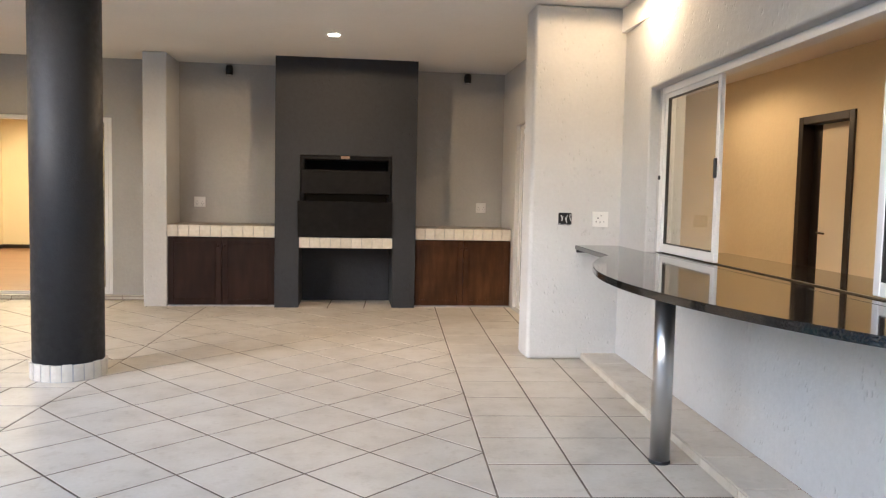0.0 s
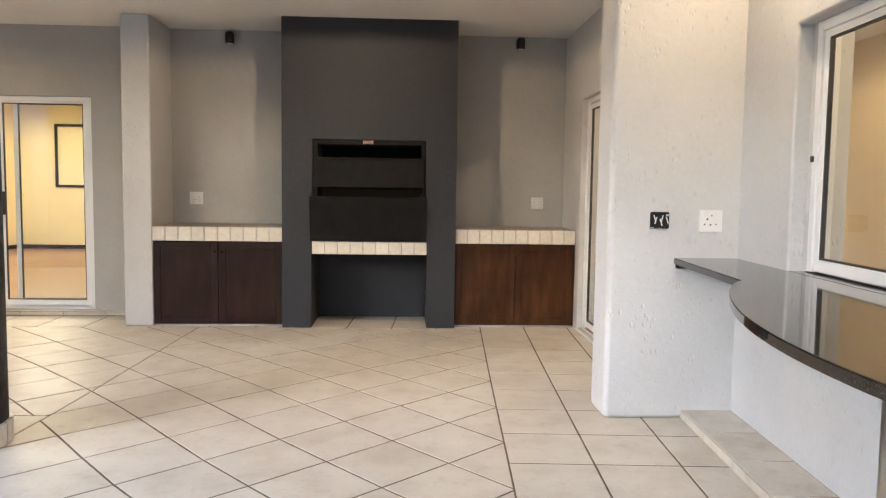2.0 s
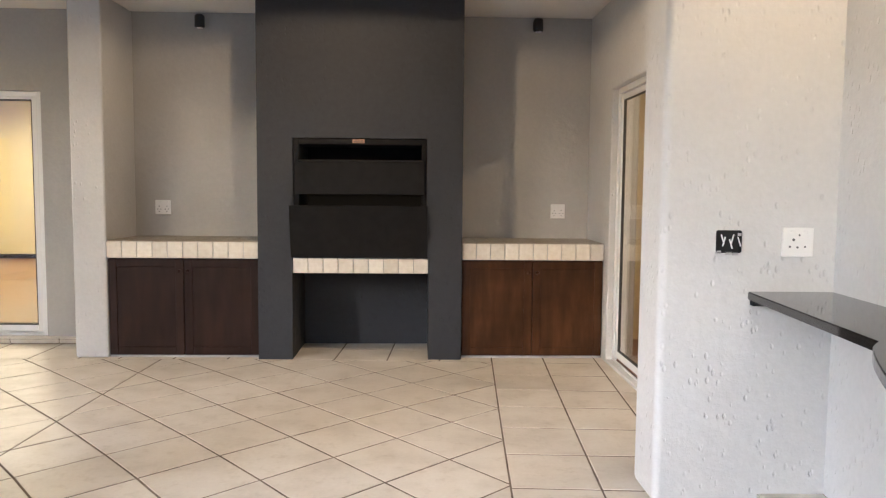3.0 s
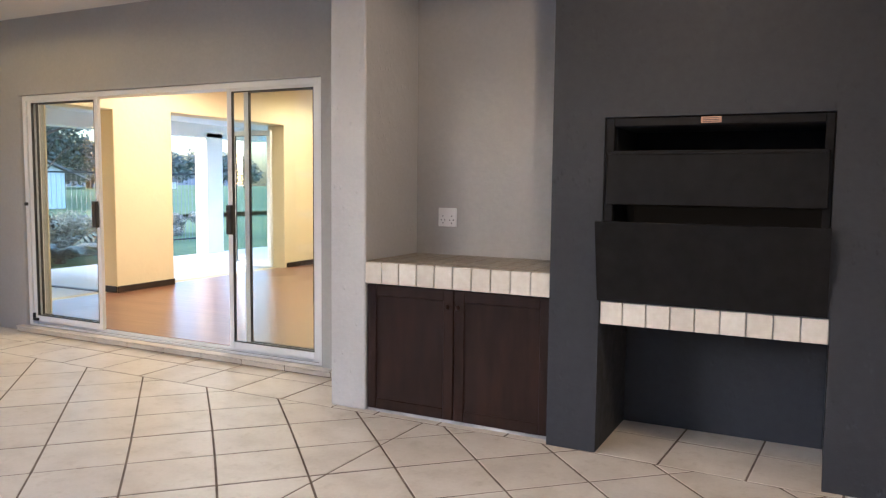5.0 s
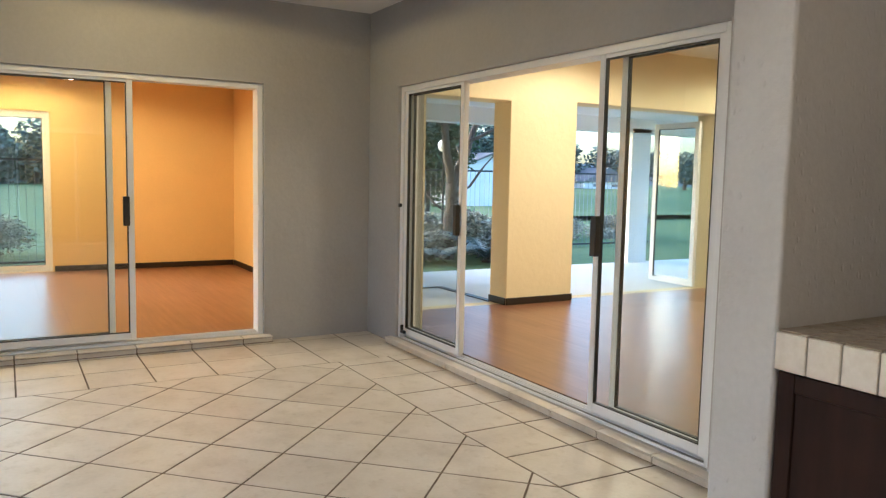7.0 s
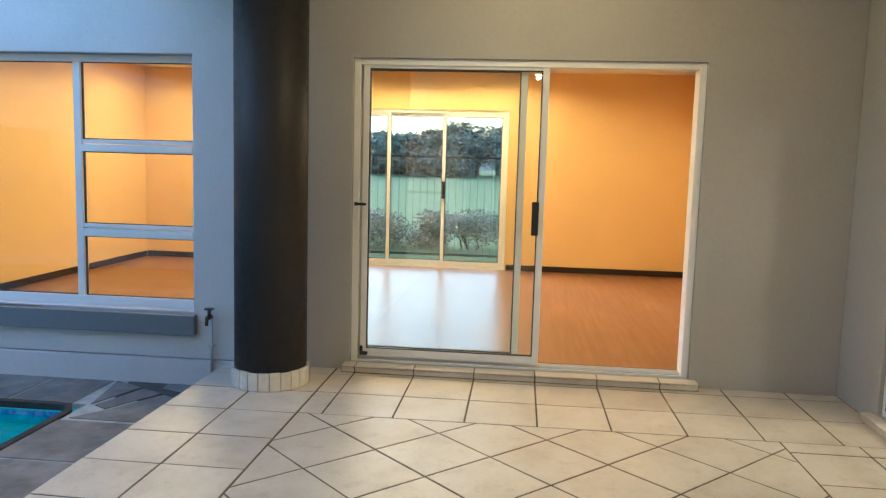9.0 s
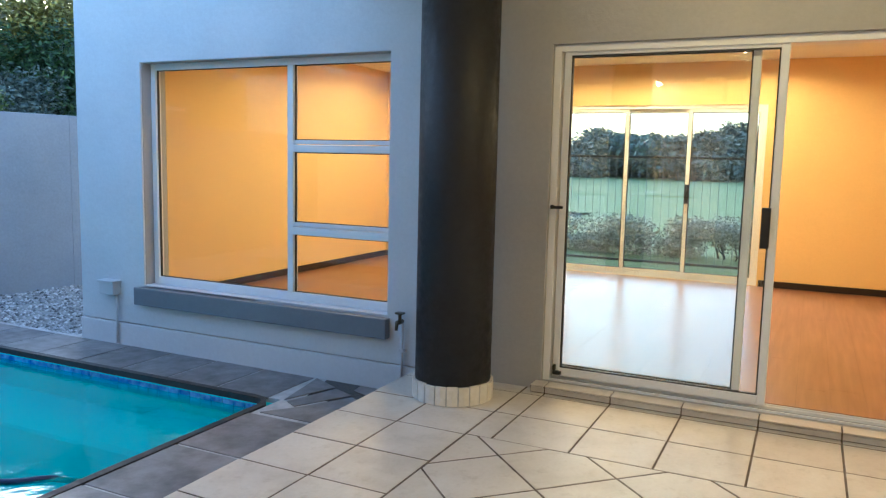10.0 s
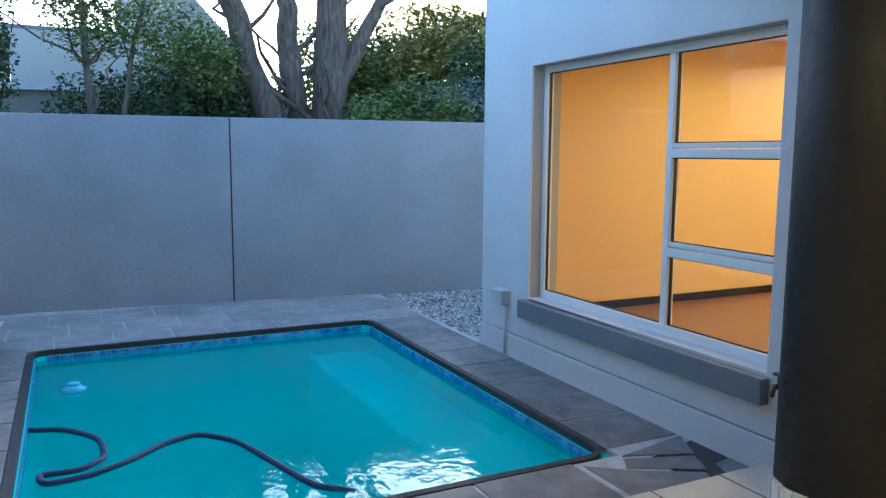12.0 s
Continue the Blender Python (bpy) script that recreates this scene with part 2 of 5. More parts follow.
m = M["bark"] = material("grey_brown_bark", (0.12, 0.09, 0.07), 0.9)
g = Graph(m)
g.world()
g.base(g.ramp(g.noise(9, 6, g.stretch(3, 3, 0.5)), (0.3, (0.045, 0.034, 0.027)), (0.7, (0.17, 0.135, 0.105))))
g.bump(g.noise(12, 5, g.stretch(4, 4, 0.5)), 0.7, 0.03)
M["palm_bark"] = material("dark_twig", (0.05, 0.04, 0.03), 0.9)


def leaf_material(name, lo, hi):
    m = material(name, lo, 0.55)
    g = Graph(m)
    g.base(g.ramp(g.island(), (0.0, lo), (0.7, hi), (1.0, tuple(v * 1.5 for v in hi))))
    g.b.inputs["Transmission Weight"].default_value = 0.0
    g.b.inputs["Subsurface Weight"].default_value = 0.0
    return m


M["leaf"] = leaf_material("green_leaves", (0.035, 0.055, 0.010), (0.12, 0.16, 0.03))
M["dark_leaf"] = leaf_material("dark_green_leaves", (0.012, 0.028, 0.010), (0.045, 0.085, 0.022))
M["olive_leaf"] = leaf_material("olive_grey_leaves", (0.045, 0.065, 0.05), (0.12, 0.15, 0.12))
M["yellow_leaf"] = leaf_material("yellow_green_leaves", (0.09, 0.08, 0.012), (0.26, 0.22, 0.05))
# distant foliage paled and greyed to carry the haze in its colour
M["hazed_leaf"] = leaf_material("hazed_tree_leaves", (0.075, 0.09, 0.075), (0.16, 0.18, 0.14))
M["pale_leaf"] = leaf_material("pale_dry_leaves", (0.18, 0.18, 0.14), (0.38, 0.37, 0.29))
M["hill"] = plaster("distant_scrub", (0.10, 0.11, 0.11), streak=0.3)
M["roof_tile"] = plaster("grey_roof_tiles", (0.16, 0.15, 0.15))
M["fence_paint"] = material("black_fence_paint", (0.012, 0.013, 0.013), 0.5)
M["fence_wire"] = material("galvanised_wire", (0.25, 0.26, 0.26), 0.5)


def glass_material(name, tint, ior, rough=0.0, bumps=False, murk=None):
    """Clear sheet: light goes straight on, the surface mirrors by its Fresnel term."""
    m = bpy.data.materials.new(name)
    m.use_nodes = True
    n, l = m.node_tree.nodes, m.node_tree.links
    n.remove(n["Principled BSDF"])
    clear, gloss, mixer, fres = (n.new(k) for k in ("ShaderNodeBsdfTransparent", "ShaderNodeBsdfGlossy", "ShaderNodeMixShader", "ShaderNodeLayerWeight"))
    power, scale = n.new("ShaderNodeMath"), n.new("ShaderNodeMath")
    power.operation, scale.operation = "POWER", "MULTIPLY_ADD"
    f0 = ((ior - 1) / (ior + 1)) ** 2
    power.inputs[1].default_value, scale.inputs[1].default_value, scale.inputs[2].default_value = 5.0, 1 - f0, f0
    fres.inputs["Blend"].default_value = 0.5
    clear.inputs["Color"].default_value = (*tint, 1)
    gloss.inputs["Roughness"].default_value = rough
    l.new(fres.outputs["Facing"], power.inputs[0])
    l.new(power.outputs[0], scale.inputs[0])
    l.new(scale.outputs[0], mixer.inputs[0])
    if murk:
        cloud, turbid = n.new("ShaderNodeBsdfDiffuse"), n.new("ShaderNodeMixShader")
        cloud.inputs["Color"].default_value, turbid.inputs[0].default_value = (*murk[1], 1), murk[0]
        l.new(clear.outputs[0], turbid.inputs[1])
        l.new(cloud.outputs[0], turbid.inputs[2])
        l.new(turbid.outputs[0], mixer.inputs[1])
    else:
        l.new(clear.outputs[0], mixer.inputs[1])
    l.new(gloss.outputs[0], mixer.inputs[2])
    l.new(mixer.outputs[0], n["Material Output"].inputs["Surface"])
    if bumps:
        geo, wave, bump, rip = n.new("ShaderNodeNewGeometry"), n.new("ShaderNodeTexNoise"), n.new("ShaderNodeBump"), n.new("ShaderNodeTexNoise")
        wave.inputs["Scale"].default_value, wave.inputs["Detail"].default_value = 3.0, 1.5
        rip.inputs["Scale"].default_value, rip.inputs["Detail"].default_value = 19.0, 1.0
        l.new(geo.outputs["Position"], wave.inputs["Vector"])
        l.new(geo.outputs["Position"], rip.inputs["Vector"])
        bump.inputs["Strength"].default_value, bump.inputs["Distance"].default_value = 0.25, 0.02
        b2 = n.new("ShaderNodeBump")
        b2.inputs["Strength"].default_value, b2.inputs["Distance"].default_value = 0.3, 0.005
        l.new(wave.outputs["Fac"], bump.inputs["Height"])
        l.new(rip.outputs["Fac"], b2.inputs["Height"])
        l.new(bump.outputs["Normal"], b2.inputs["Normal"])
        for s in (gloss, fres):
            l.new(b2.outputs["Normal"], s.inputs["Normal"])
    return m


M["glass"] = glass_material("window_glass", (0.96, 0.98, 0.97), 1.52)
M["water"] = glass_material("pool_water", (0.72, 0.98, 0.985), 1.33, 0.0, True, murk=(0.27, (0.03, 0.55, 0.555)))


def glow(name, colour, strength):
    m = bpy.data.materials.new(name)
    m.use_nodes = True
    b = m.node_tree.nodes["Principled BSDF"]
    b.inputs["Emission Color"].default_value = (*colour, 1)
    b.inputs["Emission Strength"].default_value = strength
    return m


M["bulb"] = glow("lit_lamp_face", (1.0, 0.86, 0.62), 9.0)


# ---- building helpers ----
def mesh_object(name, bm, mat, parent=None, label="", smooth=False):
    data = bpy.data.meshes.new(name)
    bm.normal_update()
    bm.to_mesh(data)
    bm.free()
    for mm in mat if isinstance(mat, (list, tuple)) else [mat]:
        data.materials.append(mm)
    if smooth:
        for p in data.polygons:
            p.use_smooth = True
    ob = new(name, data)
    if parent:
        ob.parent = parent
    if label:
        ob["label"] = label
    return ob


def part(name, bm, mat, parent, label="", smooth=False):
    return mesh_object(name, bm, mat, parent, label, smooth)


def empty(name, m, label, category, group="", kind=""):
    ob = new(name)
    ob.empty_display_size = 0.1
    ob.matrix_basis = m
    return tagged(ob, label, category, group, kind)


def add_box(bm, x0, x1, y0, y1, z0, z1, bevel=0.0, segments=1):
    r = bmesh.ops.create_cube(bm, size=1, matrix=Matrix.LocRotScale(((x0 + x1) / 2, (y0 + y1) / 2, (z0 + z1) / 2), None, (abs(x1 - x0), abs(y1 - y0), abs(z1 - z0))))
    if bevel:
        edges = {e for v in r["verts"] for e in v.link_edges}
        bmesh.ops.bevel(bm, geom=list(edges), offset=bevel, segments=segments, affect="EDGES", profile=0.6)
    return bm


def box(x0, x1, y0, y1, z0, z1, bevel=0.0, segments=1):
    return add_box(bmesh.new(), x0, x1, y0, y1, z0, z1, bevel, segments)


def add_rod(bm, a, b, r0, r1=None, sides=12, caps=True):
    a, b = Vector(a), Vector(b)
    r1 = r0 if r1 is None else r1
    m = Matrix.Translation((a + b) / 2) @ (b - a).to_track_quat("Z", "Y").to_matrix().to_4x4()
    bmesh.ops.create_cone(bm, cap_ends=caps, segments=sides, radius1=r0, radius2=r1, depth=(b - a).length, matrix=m)
    return bm


def rod(a, b, r0, r1=None, sides=12):
    return add_rod(bmesh.new(), a, b, r0, r1, sides)


def lathe(profile, sides=48):
    """A turned body from (radius, height) pairs."""
    bm = bmesh.new()
    rings = [[bm.verts.new((r * math.cos(2 * math.pi * k / sides), r * math.sin(2 * math.pi * k / sides), z)) for k in range(sides)] for r, z in profile]
    for lo, hi in zip(rings, rings[1:]):
        for k in range(sides):
            bm.faces.new((lo[k], lo[(k + 1) % sides], hi[(k + 1) % sides], hi[k]))
    bm.faces.new(rings[-1])
    bm.faces.new(list(reversed(rings[0])))
    return bm


def prism(points, z0, z1, bevel=0.0):
    bm = bmesh.new()
    low = [bm.verts.new((x, y, z0)) for x, y in points]
    f = bm.faces.new(low)
    r = bmesh.ops.extrude_face_region(bm, geom=[f])
    bmesh.ops.translate(bm, vec=(0, 0, z1 - z0), verts=[v for v in r["geom"] if isinstance(v, bmesh.types.BMVert)])
    bmesh.ops.recalc_face_normals(bm, faces=bm.faces[:])
    if bevel:
        bmesh.ops.bevel(bm, geom=[e for e in bm.edges if abs(e.verts[0].co.z - e.verts[1].co.z) < 1e-6], offset=bevel, segments=2, affect="EDGES")
    return bm


def wall_bm(u0, u1, z0, z1, thick, holes=()):
    """A wall along +u (local x), from local y 0 to thick, with openings (u0, u1, z0, z1) right through it."""
    us = sorted({u0, u1, *[h for o in holes for h in o[:2] if u0 < h < u1]})
    zs = sorted({z0, z1, *[h for o in holes for h in o[2:] if z0 < h < z1]})
    solid = lambda i, j: 0 <= i < len(us) - 1 and 0 <= j < len(zs) - 1 and not any(
        o[0] < (us[i] + us[i + 1]) / 2 < o[1] and o[2] < (zs[j] + zs[j + 1]) / 2 < o[3] for o in holes)
    bm = bmesh.new()
    quad = lambda *p: bm.faces.new([bm.verts.new(c) for c in p])
    for i in range(len(us) - 1):
        for j in range(len(zs) - 1):
            if not solid(i, j):
                continue
            a, b, c, d = us[i], us[i + 1], zs[j], zs[j + 1]
            quad((a, 0, c), (b, 0, c), (b, 0, d), (a, 0, d))
            quad((b, thick, c), (a, thick, c), (a, thick, d), (b, thick, d))
            if not solid(i - 1, j):
                quad((a, thick, c), (a, 0, c), (a, 0, d), (a, thick, d))
            if not solid(i + 1, j):
                quad((b, 0, c), (b, thick, c), (b, thick, d), (b, 0, d))
            if not solid(i, j - 1):
                quad((a, thick, c), (b, thick, c), (b, 0, c), (a, 0, c))
            if not solid(i, j + 1):
                quad((a, 0, d), (b, 0, d), (b, thick, d), (a, thick, d))
    bmesh.ops.remove_doubles(bm, verts=bm.verts[:], dist=1e-5)
    return bm


def soften(ob, width=0.012, segments=3):
    """Rounded plaster edges."""
    mod = ob.modifiers.new("edges", "BEVEL")
    mod.width, mod.segments, mod.limit_method, mod.angle_limit = width, segments, "ANGLE", radians(50)
    for p in ob.data.polygons:
        p.use_smooth = True
    ob.modifiers.new("normals", "WEIGHTED_NORMAL").keep_sharp = True
    return ob


def structure(name, bm, mat, m=None, label="", category="wall", soft=0.0):
    ob = mesh_object(name, bm, mat)
    if m:
        ob.matrix_basis = m
    if soft:
        soften(ob, soft)
    return tagged(ob, label, category, kind="structure")


CEIL = 2.86
# the bar side of the patio stands a little out of square
SKEW = -3.6
EAST = pose(1.80, 6.157, 0, 0, 0, SKEW - 90)  # local x runs south along the bar wall, local y east through it

# ---- walls of the patio ----
structure("wall_north", wall_bm(-7.40, -2.46, -0.1, CEIL + 0.3, 0.25, [(-6.58, -3.22, 0.055, 2.17)]), [M["grey_wall"]], pose(0, 9.65, 0),
          "grey plastered wall with a wide sliding door", soft=0.012)
structure("wall_alcove", wall_bm(-2.46, 1.80, -0.1, CEIL + 0.3, 0.2), M["grey_wall"], pose(0, 9.70, 0), "grey plastered back wall of the braai alcove")
structure("wall_pillar", box(-2.71, -2.45, 9.05, 9.72, 0, CEIL), M["pillar_wall"], None, "pale grey plastered pillar beside the built-in cupboards", "pillar", soft=0.015)
west_m = pose(-7.15, 0, 0, 0, 0, 90)  # local x = world y, local y = world -x
structure("wall_west", wall_bm(2.11, 9.65, -0.4, 3.4, 0.25, [(6.33, 8.68, 0.055, 2.175), (2.86, 5.19, 0.36, 2.18)]), M["grey_wall"], west_m,
          "grey plastered house wall with a sliding door and a large window", soft=0.012)
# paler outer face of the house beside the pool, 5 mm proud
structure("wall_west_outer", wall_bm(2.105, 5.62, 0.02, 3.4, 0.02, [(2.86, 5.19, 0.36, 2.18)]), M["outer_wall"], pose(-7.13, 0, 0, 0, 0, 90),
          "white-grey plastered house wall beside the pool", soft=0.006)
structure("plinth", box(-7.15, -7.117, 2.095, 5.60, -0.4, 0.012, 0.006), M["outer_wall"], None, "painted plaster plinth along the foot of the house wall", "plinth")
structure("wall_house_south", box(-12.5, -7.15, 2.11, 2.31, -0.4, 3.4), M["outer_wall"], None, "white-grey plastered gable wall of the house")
# bar wall, pier and the wall with the side door
structure("wall_east", wall_bm(-0.35, 9.5, -0.1, CEIL + 0.3, 0.25, [(0.65, 4.1, 0.905, 2.13)]), M["light_wall"], EAST, "pale plastered wall with a serving hatch", soft=0.015)
structure("wall_pier", box(1.045, 1.86, 6.157, 6.47, 0, CEIL), M["light_wall"], None, "pale textured plaster pier at the end of the bar", "pier", soft=0.035)
structure("wall_side", wall_bm(6.40, 9.72, -0.1, CEIL + 0.3, 0.22, [(6.9, 8.93, 0.02, 2.16)]), M["light_wall"], pose(1.52, 0, 0, 0, 0, 90) @ Matrix.Diagonal((1, -1, 1, 1)),
          "grey plastered side wall with a glazed door", soft=0.012)
# ceiling: an L round the pool court
# unseen edges: overhang widened against skylight, south end cut back to admit it
bm = box(-7.16, 2.6, 4.95, 9.95, CEIL, CEIL + 0.25)
add_box(bm, -3.05, 2.6, 0.9, 4.95, CEIL, CEIL + 0.25)
structure("ceiling", bm, M["ceiling"], None, "cream painted patio ceiling", "ceiling")
structure("beam", box(-7.16, -2.64, 5.58, 5.82, CEIL - 0.02, CEIL + 0.2), M["ceiling"], None, "painted edge beam over the columns", "beam")
structure("roof", box(-12.6, 2.9, 5.2, 17.4, 3.4, 3.6), M["roof_tile"], None, "grey roof of the house", "roof")
structure("roof_south", box(-12.6, -6.95, 1.9, 5.2, 3.4, 3.6), M["roof_tile"], None, "grey roof over the lounge wing", "roof")


# ---- round columns ----
def column(x, y, label):
    col = empty("column", pose(x, y, 0), label, "column", "round patio columns", "structure")
    part("shaft", lathe([(0.235, 0.0), (0.235, CEIL)], 64), M["column_paint"], col, smooth=True)
    n = 22
    for k in range(n):
        a0, a1 = 2 * math.pi * (k + 0.06) / n, 2 * math.pi * (k + 0.94) / n
        pts = [(r * math.cos(a), r * math.sin(a)) for r, a in ((0.236, a0), (0.252, a0), (0.2535, (a0 + a1) / 2), (0.252, a1), (0.236, a1))]
        part("tile", prism(pts, 0.004, 0.118 + 0.003 * math.sin(k * 2.3)), M["white_tile"], col)
    part("grout_ring", lathe([(0.2475, 0), (0.2475, 0.112), (0.236, 0.116)], 48), M["mortar"], col)
    return col


column(-2.36, 5.745, "charcoal painted round column with a white tiled foot")
column(-6.75, 5.886, "charcoal painted round column with a white tiled foot beside the pool")


# ---- sliding doors and windows ----
def leaf_parts(parent, u0, u1, z0, z1, v, stile=0.045, depth=0.03, handle=None, rail_lo=0.055, rail_hi=None):
    """An aluminium leaf in the local x-z plane at local y v."""
    rail_hi = rail_hi or stile
    leaf = part("leaf", box(u0, u0 + stile, v, v + depth, z0, z1, 0.004), M["alu"], parent)
    part("stile", box(u1 - stile, u1, v, v + depth, z0, z1, 0.004), M["alu"], leaf)
    part("bottom_rail", box(u0 + stile, u1 - stile, v + 0.001, v + depth - 0.001, z0, z0 + rail_lo, 0.004), M["alu"], leaf)
    part("top_rail", box(u0 + stile, u1 - stile, v + 0.001, v + depth - 0.001, z1 - rail_hi, z1, 0.004), M["alu"], leaf)
    bm = bmesh.new()
    s = 0.008
    a, b, c, d = u0 + stile, u1 - stile, z0 + rail_lo, z1 - rail_hi
    for q in ((a, a + s, c, d), (b - s, b, c, d), (a + s, b - s, c, c + s), (a + s, b - s, d - s, d)):
        add_box(bm, q[0], q[1], v + 0.004, v + depth - 0.004, q[2], q[3])
    part("seal", bm, M["seal"], leaf)
    pane = part("pane", box(a + 0.002, b - 0.002, v + depth / 2 - 0.002, v + depth / 2 + 0.002, c + 0.002, d - 0.002), M["glass"], leaf)
    pane.visible_shadow = False
    if handle:
        h = box(handle - 0.024, handle + 0.024, v - 0.042, v - 0.006, 1.0, 1.23, 0.006, 2)
        add_box(h, handle - 0.015, handle + 0.015, v - 0.006, v, 1.03, 1.06)
        add_box(h, handle - 0.015, handle + 0.015, v - 0.006, v, 1.17, 1.20)
        part("handle", h, M["black"], leaf, "black pull handle")
    return leaf


def door_frame(parent, u0, u1, z0, z1, v0, v1, bar=0.045, sill=True):
    part("jamb", box(u0, u0 + bar, v0, v1, z0, z1, 0.003), M["alu"], parent)
    part("jamb", box(u1 - bar, u1, v0, v1, z0, z1, 0.003), M["alu"], parent)
    bm = box(u0 + bar, u1 - bar, v0, v1, z1 - bar, z1, 0.003)
    part("head", bm, M["alu"], parent)
    if sill:
        bm = box(u0 + bar, u1 - bar, v0, v0 + 0.012, z0, z0 + 0.016, 0.002)
        for k in range(2):
            add_box(bm, u0 + bar, u1 - bar, v0 + 0.048 + 0.048 * k, v0 + 0.056 + 0.048 * k, z0 + 0.004, z0 + 0.026)
        part("track", bm, M["alu"], parent)
        # flat black strip draws the groove of the track
        part("channel", box(u0 + bar, u1 - bar, v0 + 0.0125, v1, z0, z0 + 0.004), M["seal"], parent, "dark track channel")


door = empty("door_1", pose(0, 9.65, 0), "white aluminium sliding door standing open to the sunroom", "sliding door", kind="structure")
door_frame(door, -6.58, -3.22, 0.055, 2.17, 0.03, 0.17)
leaf_parts(door, -6.53, -5.60, 0.09, 2.135, 0.045, handle=-5.63, rail_hi=0.03)
leaf_parts(door, -6.54, -5.66, 0.09, 2.135, 0.10, rail_hi=0.03)
leaf_parts(door, -4.14, -3.27, 0.09, 2.135, 0.045, handle=-4.10, rail_hi=0.03)
leaf_parts(door, -4.02, -3.265, 0.09, 2.135, 0.10, rail_hi=0.03)
part("latch", box(-6.575, -6.535, 0.012, 0.03, 1.17, 1.20, 0.004), M["black"], door)
bm = box(-6.525, -6.46, 0.02, 0.046, 0.10, 0.125, 0.004)
add_box(bm, -6.525, -6.505, 0.02, 0.046, 0.125, 0.17, 0.004)
part("foot_lock", bm, M["black"], door, "black foot lock")

door = empty("door_2", west_m, "white aluminium sliding door, half open, to the lounge", "sliding door", kind="structure")
door_frame(door, 6.33, 8.68, 0.055, 2.175, 0.03, 0.17)
leaf_parts(door, 6.39, 7.66, 0.09, 2.14, 0.045, handle=7.598, rail_hi=0.03)
leaf_parts(door, 6.375, 7.515, 0.09, 2.14, 0.10, rail_hi=0.03)
bm = box(6.345, 6.365, 0.005, 0.03, 1.165, 1.19, 0.003)
add_box(bm, 6.35, 6.43, -0.012, 0.006, 1.168, 1.186, 0.004)
part("latch", bm, M["black"], door)
bm = box(6.395, 6.45, 0.02, 0.046, 0.10, 0.125, 0.004)
add_box(bm, 6.395, 6.413, 0.02, 0.046, 0.125, 0.165, 0.004)
part("foot_lock", bm, M["black"], door, "black foot lock")
part("latch", box(8.64, 8.665, 0.02, 0.03, 1.03, 1.16, 0.003), M["alu"], door)

WEST_JOINT = 6.385
# raised tiled thresholds in front of the sliding doors
thr = structure("threshold_north", box(-6.64, -2.712, 9.595, 9.655, 0.0, 0.042), M["grout"], None, "raised tiled threshold below the sunroom door", "threshold")
thr2 = structure("threshold_west", box(-7.155, -7.06, 6.29, 8.73, 0.0, 0.042), M["grout"], None, "raised tiled threshold below the lounge door", "threshold")


def threshold_tiles(parent, along_x, start, end, near, far, joint, pitch=0.4182):
    """Nosing and riser tiles whose joints run on from the floor's."""
    first = joint - pitch * math.ceil((joint - start) / pitch)
    for k in range(int((end - first) / pitch + 0.999)):
        a, b = max(start, first + k * pitch) + 0.004, min(end, first + (k + 1) * pitch) - 0.004
        if b - a < 0.02:
            continue
        lo, hi = min(near, far), max(near, far)
        if along_x:
            part("tile", box(a, b, lo - 0.012, hi, 0.043, 0.054, 0.003), M["tile"], parent)
            part("tile", box(a, b, near - 0.003, near + 0.006, 0.006, 0.038, 0.002), M["tile"], parent)
        else:
            part("tile", box(lo, hi + 0.012, a, b, 0.043, 0.054, 0.003), M["tile"], parent)
            part("tile", box(near - 0.006, near + 0.003, a, b, 0.006, 0.038, 0.002), M["tile"], parent)


threshold_tiles(thr, True, -6.64, -2.72, 9.59, 9.66, -6.02)
threshold_tiles(thr2, False, 6.29, 8.73, -7.055, -7.155, WEST_JOINT)

# large window of the lounge above the pool
win = empty("window_1", west_m, "white aluminium window with one large and three small panes", "window", kind="structure")
door_frame(win, 2.86, 5.19, 0.36, 2.18, 0.09, 0.15, 0.05, sill=False)
part("window_sill_bar", box(2.91, 5.14, 0.088, 0.152, 0.36, 0.425, 0.004), M["alu"], win)
part("mullion", box(4.245, 4.30, 0.088, 0.15, 0.425, 2.13, 0.004), M["alu"], win)
for z0, z1 in ((0.868, 0.962), (1.488, 1.578)):
    part("transom", box(4.30, 5.14, 0.082, 0.148, z0, z1 - 0.035, 0.004), M["alu"], win)
    part("transom", box(4.30, 5.14, 0.09, 0.146, z1 - 0.03, z1, 0.004), M["alu"], win)
for u0, u1, z0, z1 in ((2.91, 4.245, 0.425, 2.13), (4.30, 5.14, 0.425, 0.868), (4.30, 5.14, 0.962, 1.488), (4.30, 5.14, 1.578, 2.13)):
    p = part("pane", box(u0 + 0.004, u1 - 0.004, 0.118, 0.122, z0 + 0.004, z1 - 0.004), M["glass"], win)
    p.visible_shadow = False
    bm = bmesh.new()
    for q in ((u0, u0 + 0.006, z0, z1), (u1 - 0.006, u1, z0, z1), (u0 + 0.006, u1 - 0.006, z0, z0 + 0.006), (u0 + 0.006, u1 - 0.006, z1 - 0.006, z1)):
        add_box(bm, q[0], q[1], 0.11, 0.13, q[2], q[3])
    part("seal", bm, M["seal"], win)
structure("window_sill", box(-7.13, -7.065, 2.80, 5.215, 0.20, 0.345, 0.006, 2), M["sill_paint"], None, "dark grey painted plaster window sill", "window sill")
structure("inner_sill", box(-7.24, -7.13, 2.862, 5.188, 0.345, 0.363), M["outer_wall"], None, "pale sloping sill inside the window reveal", "window sill")

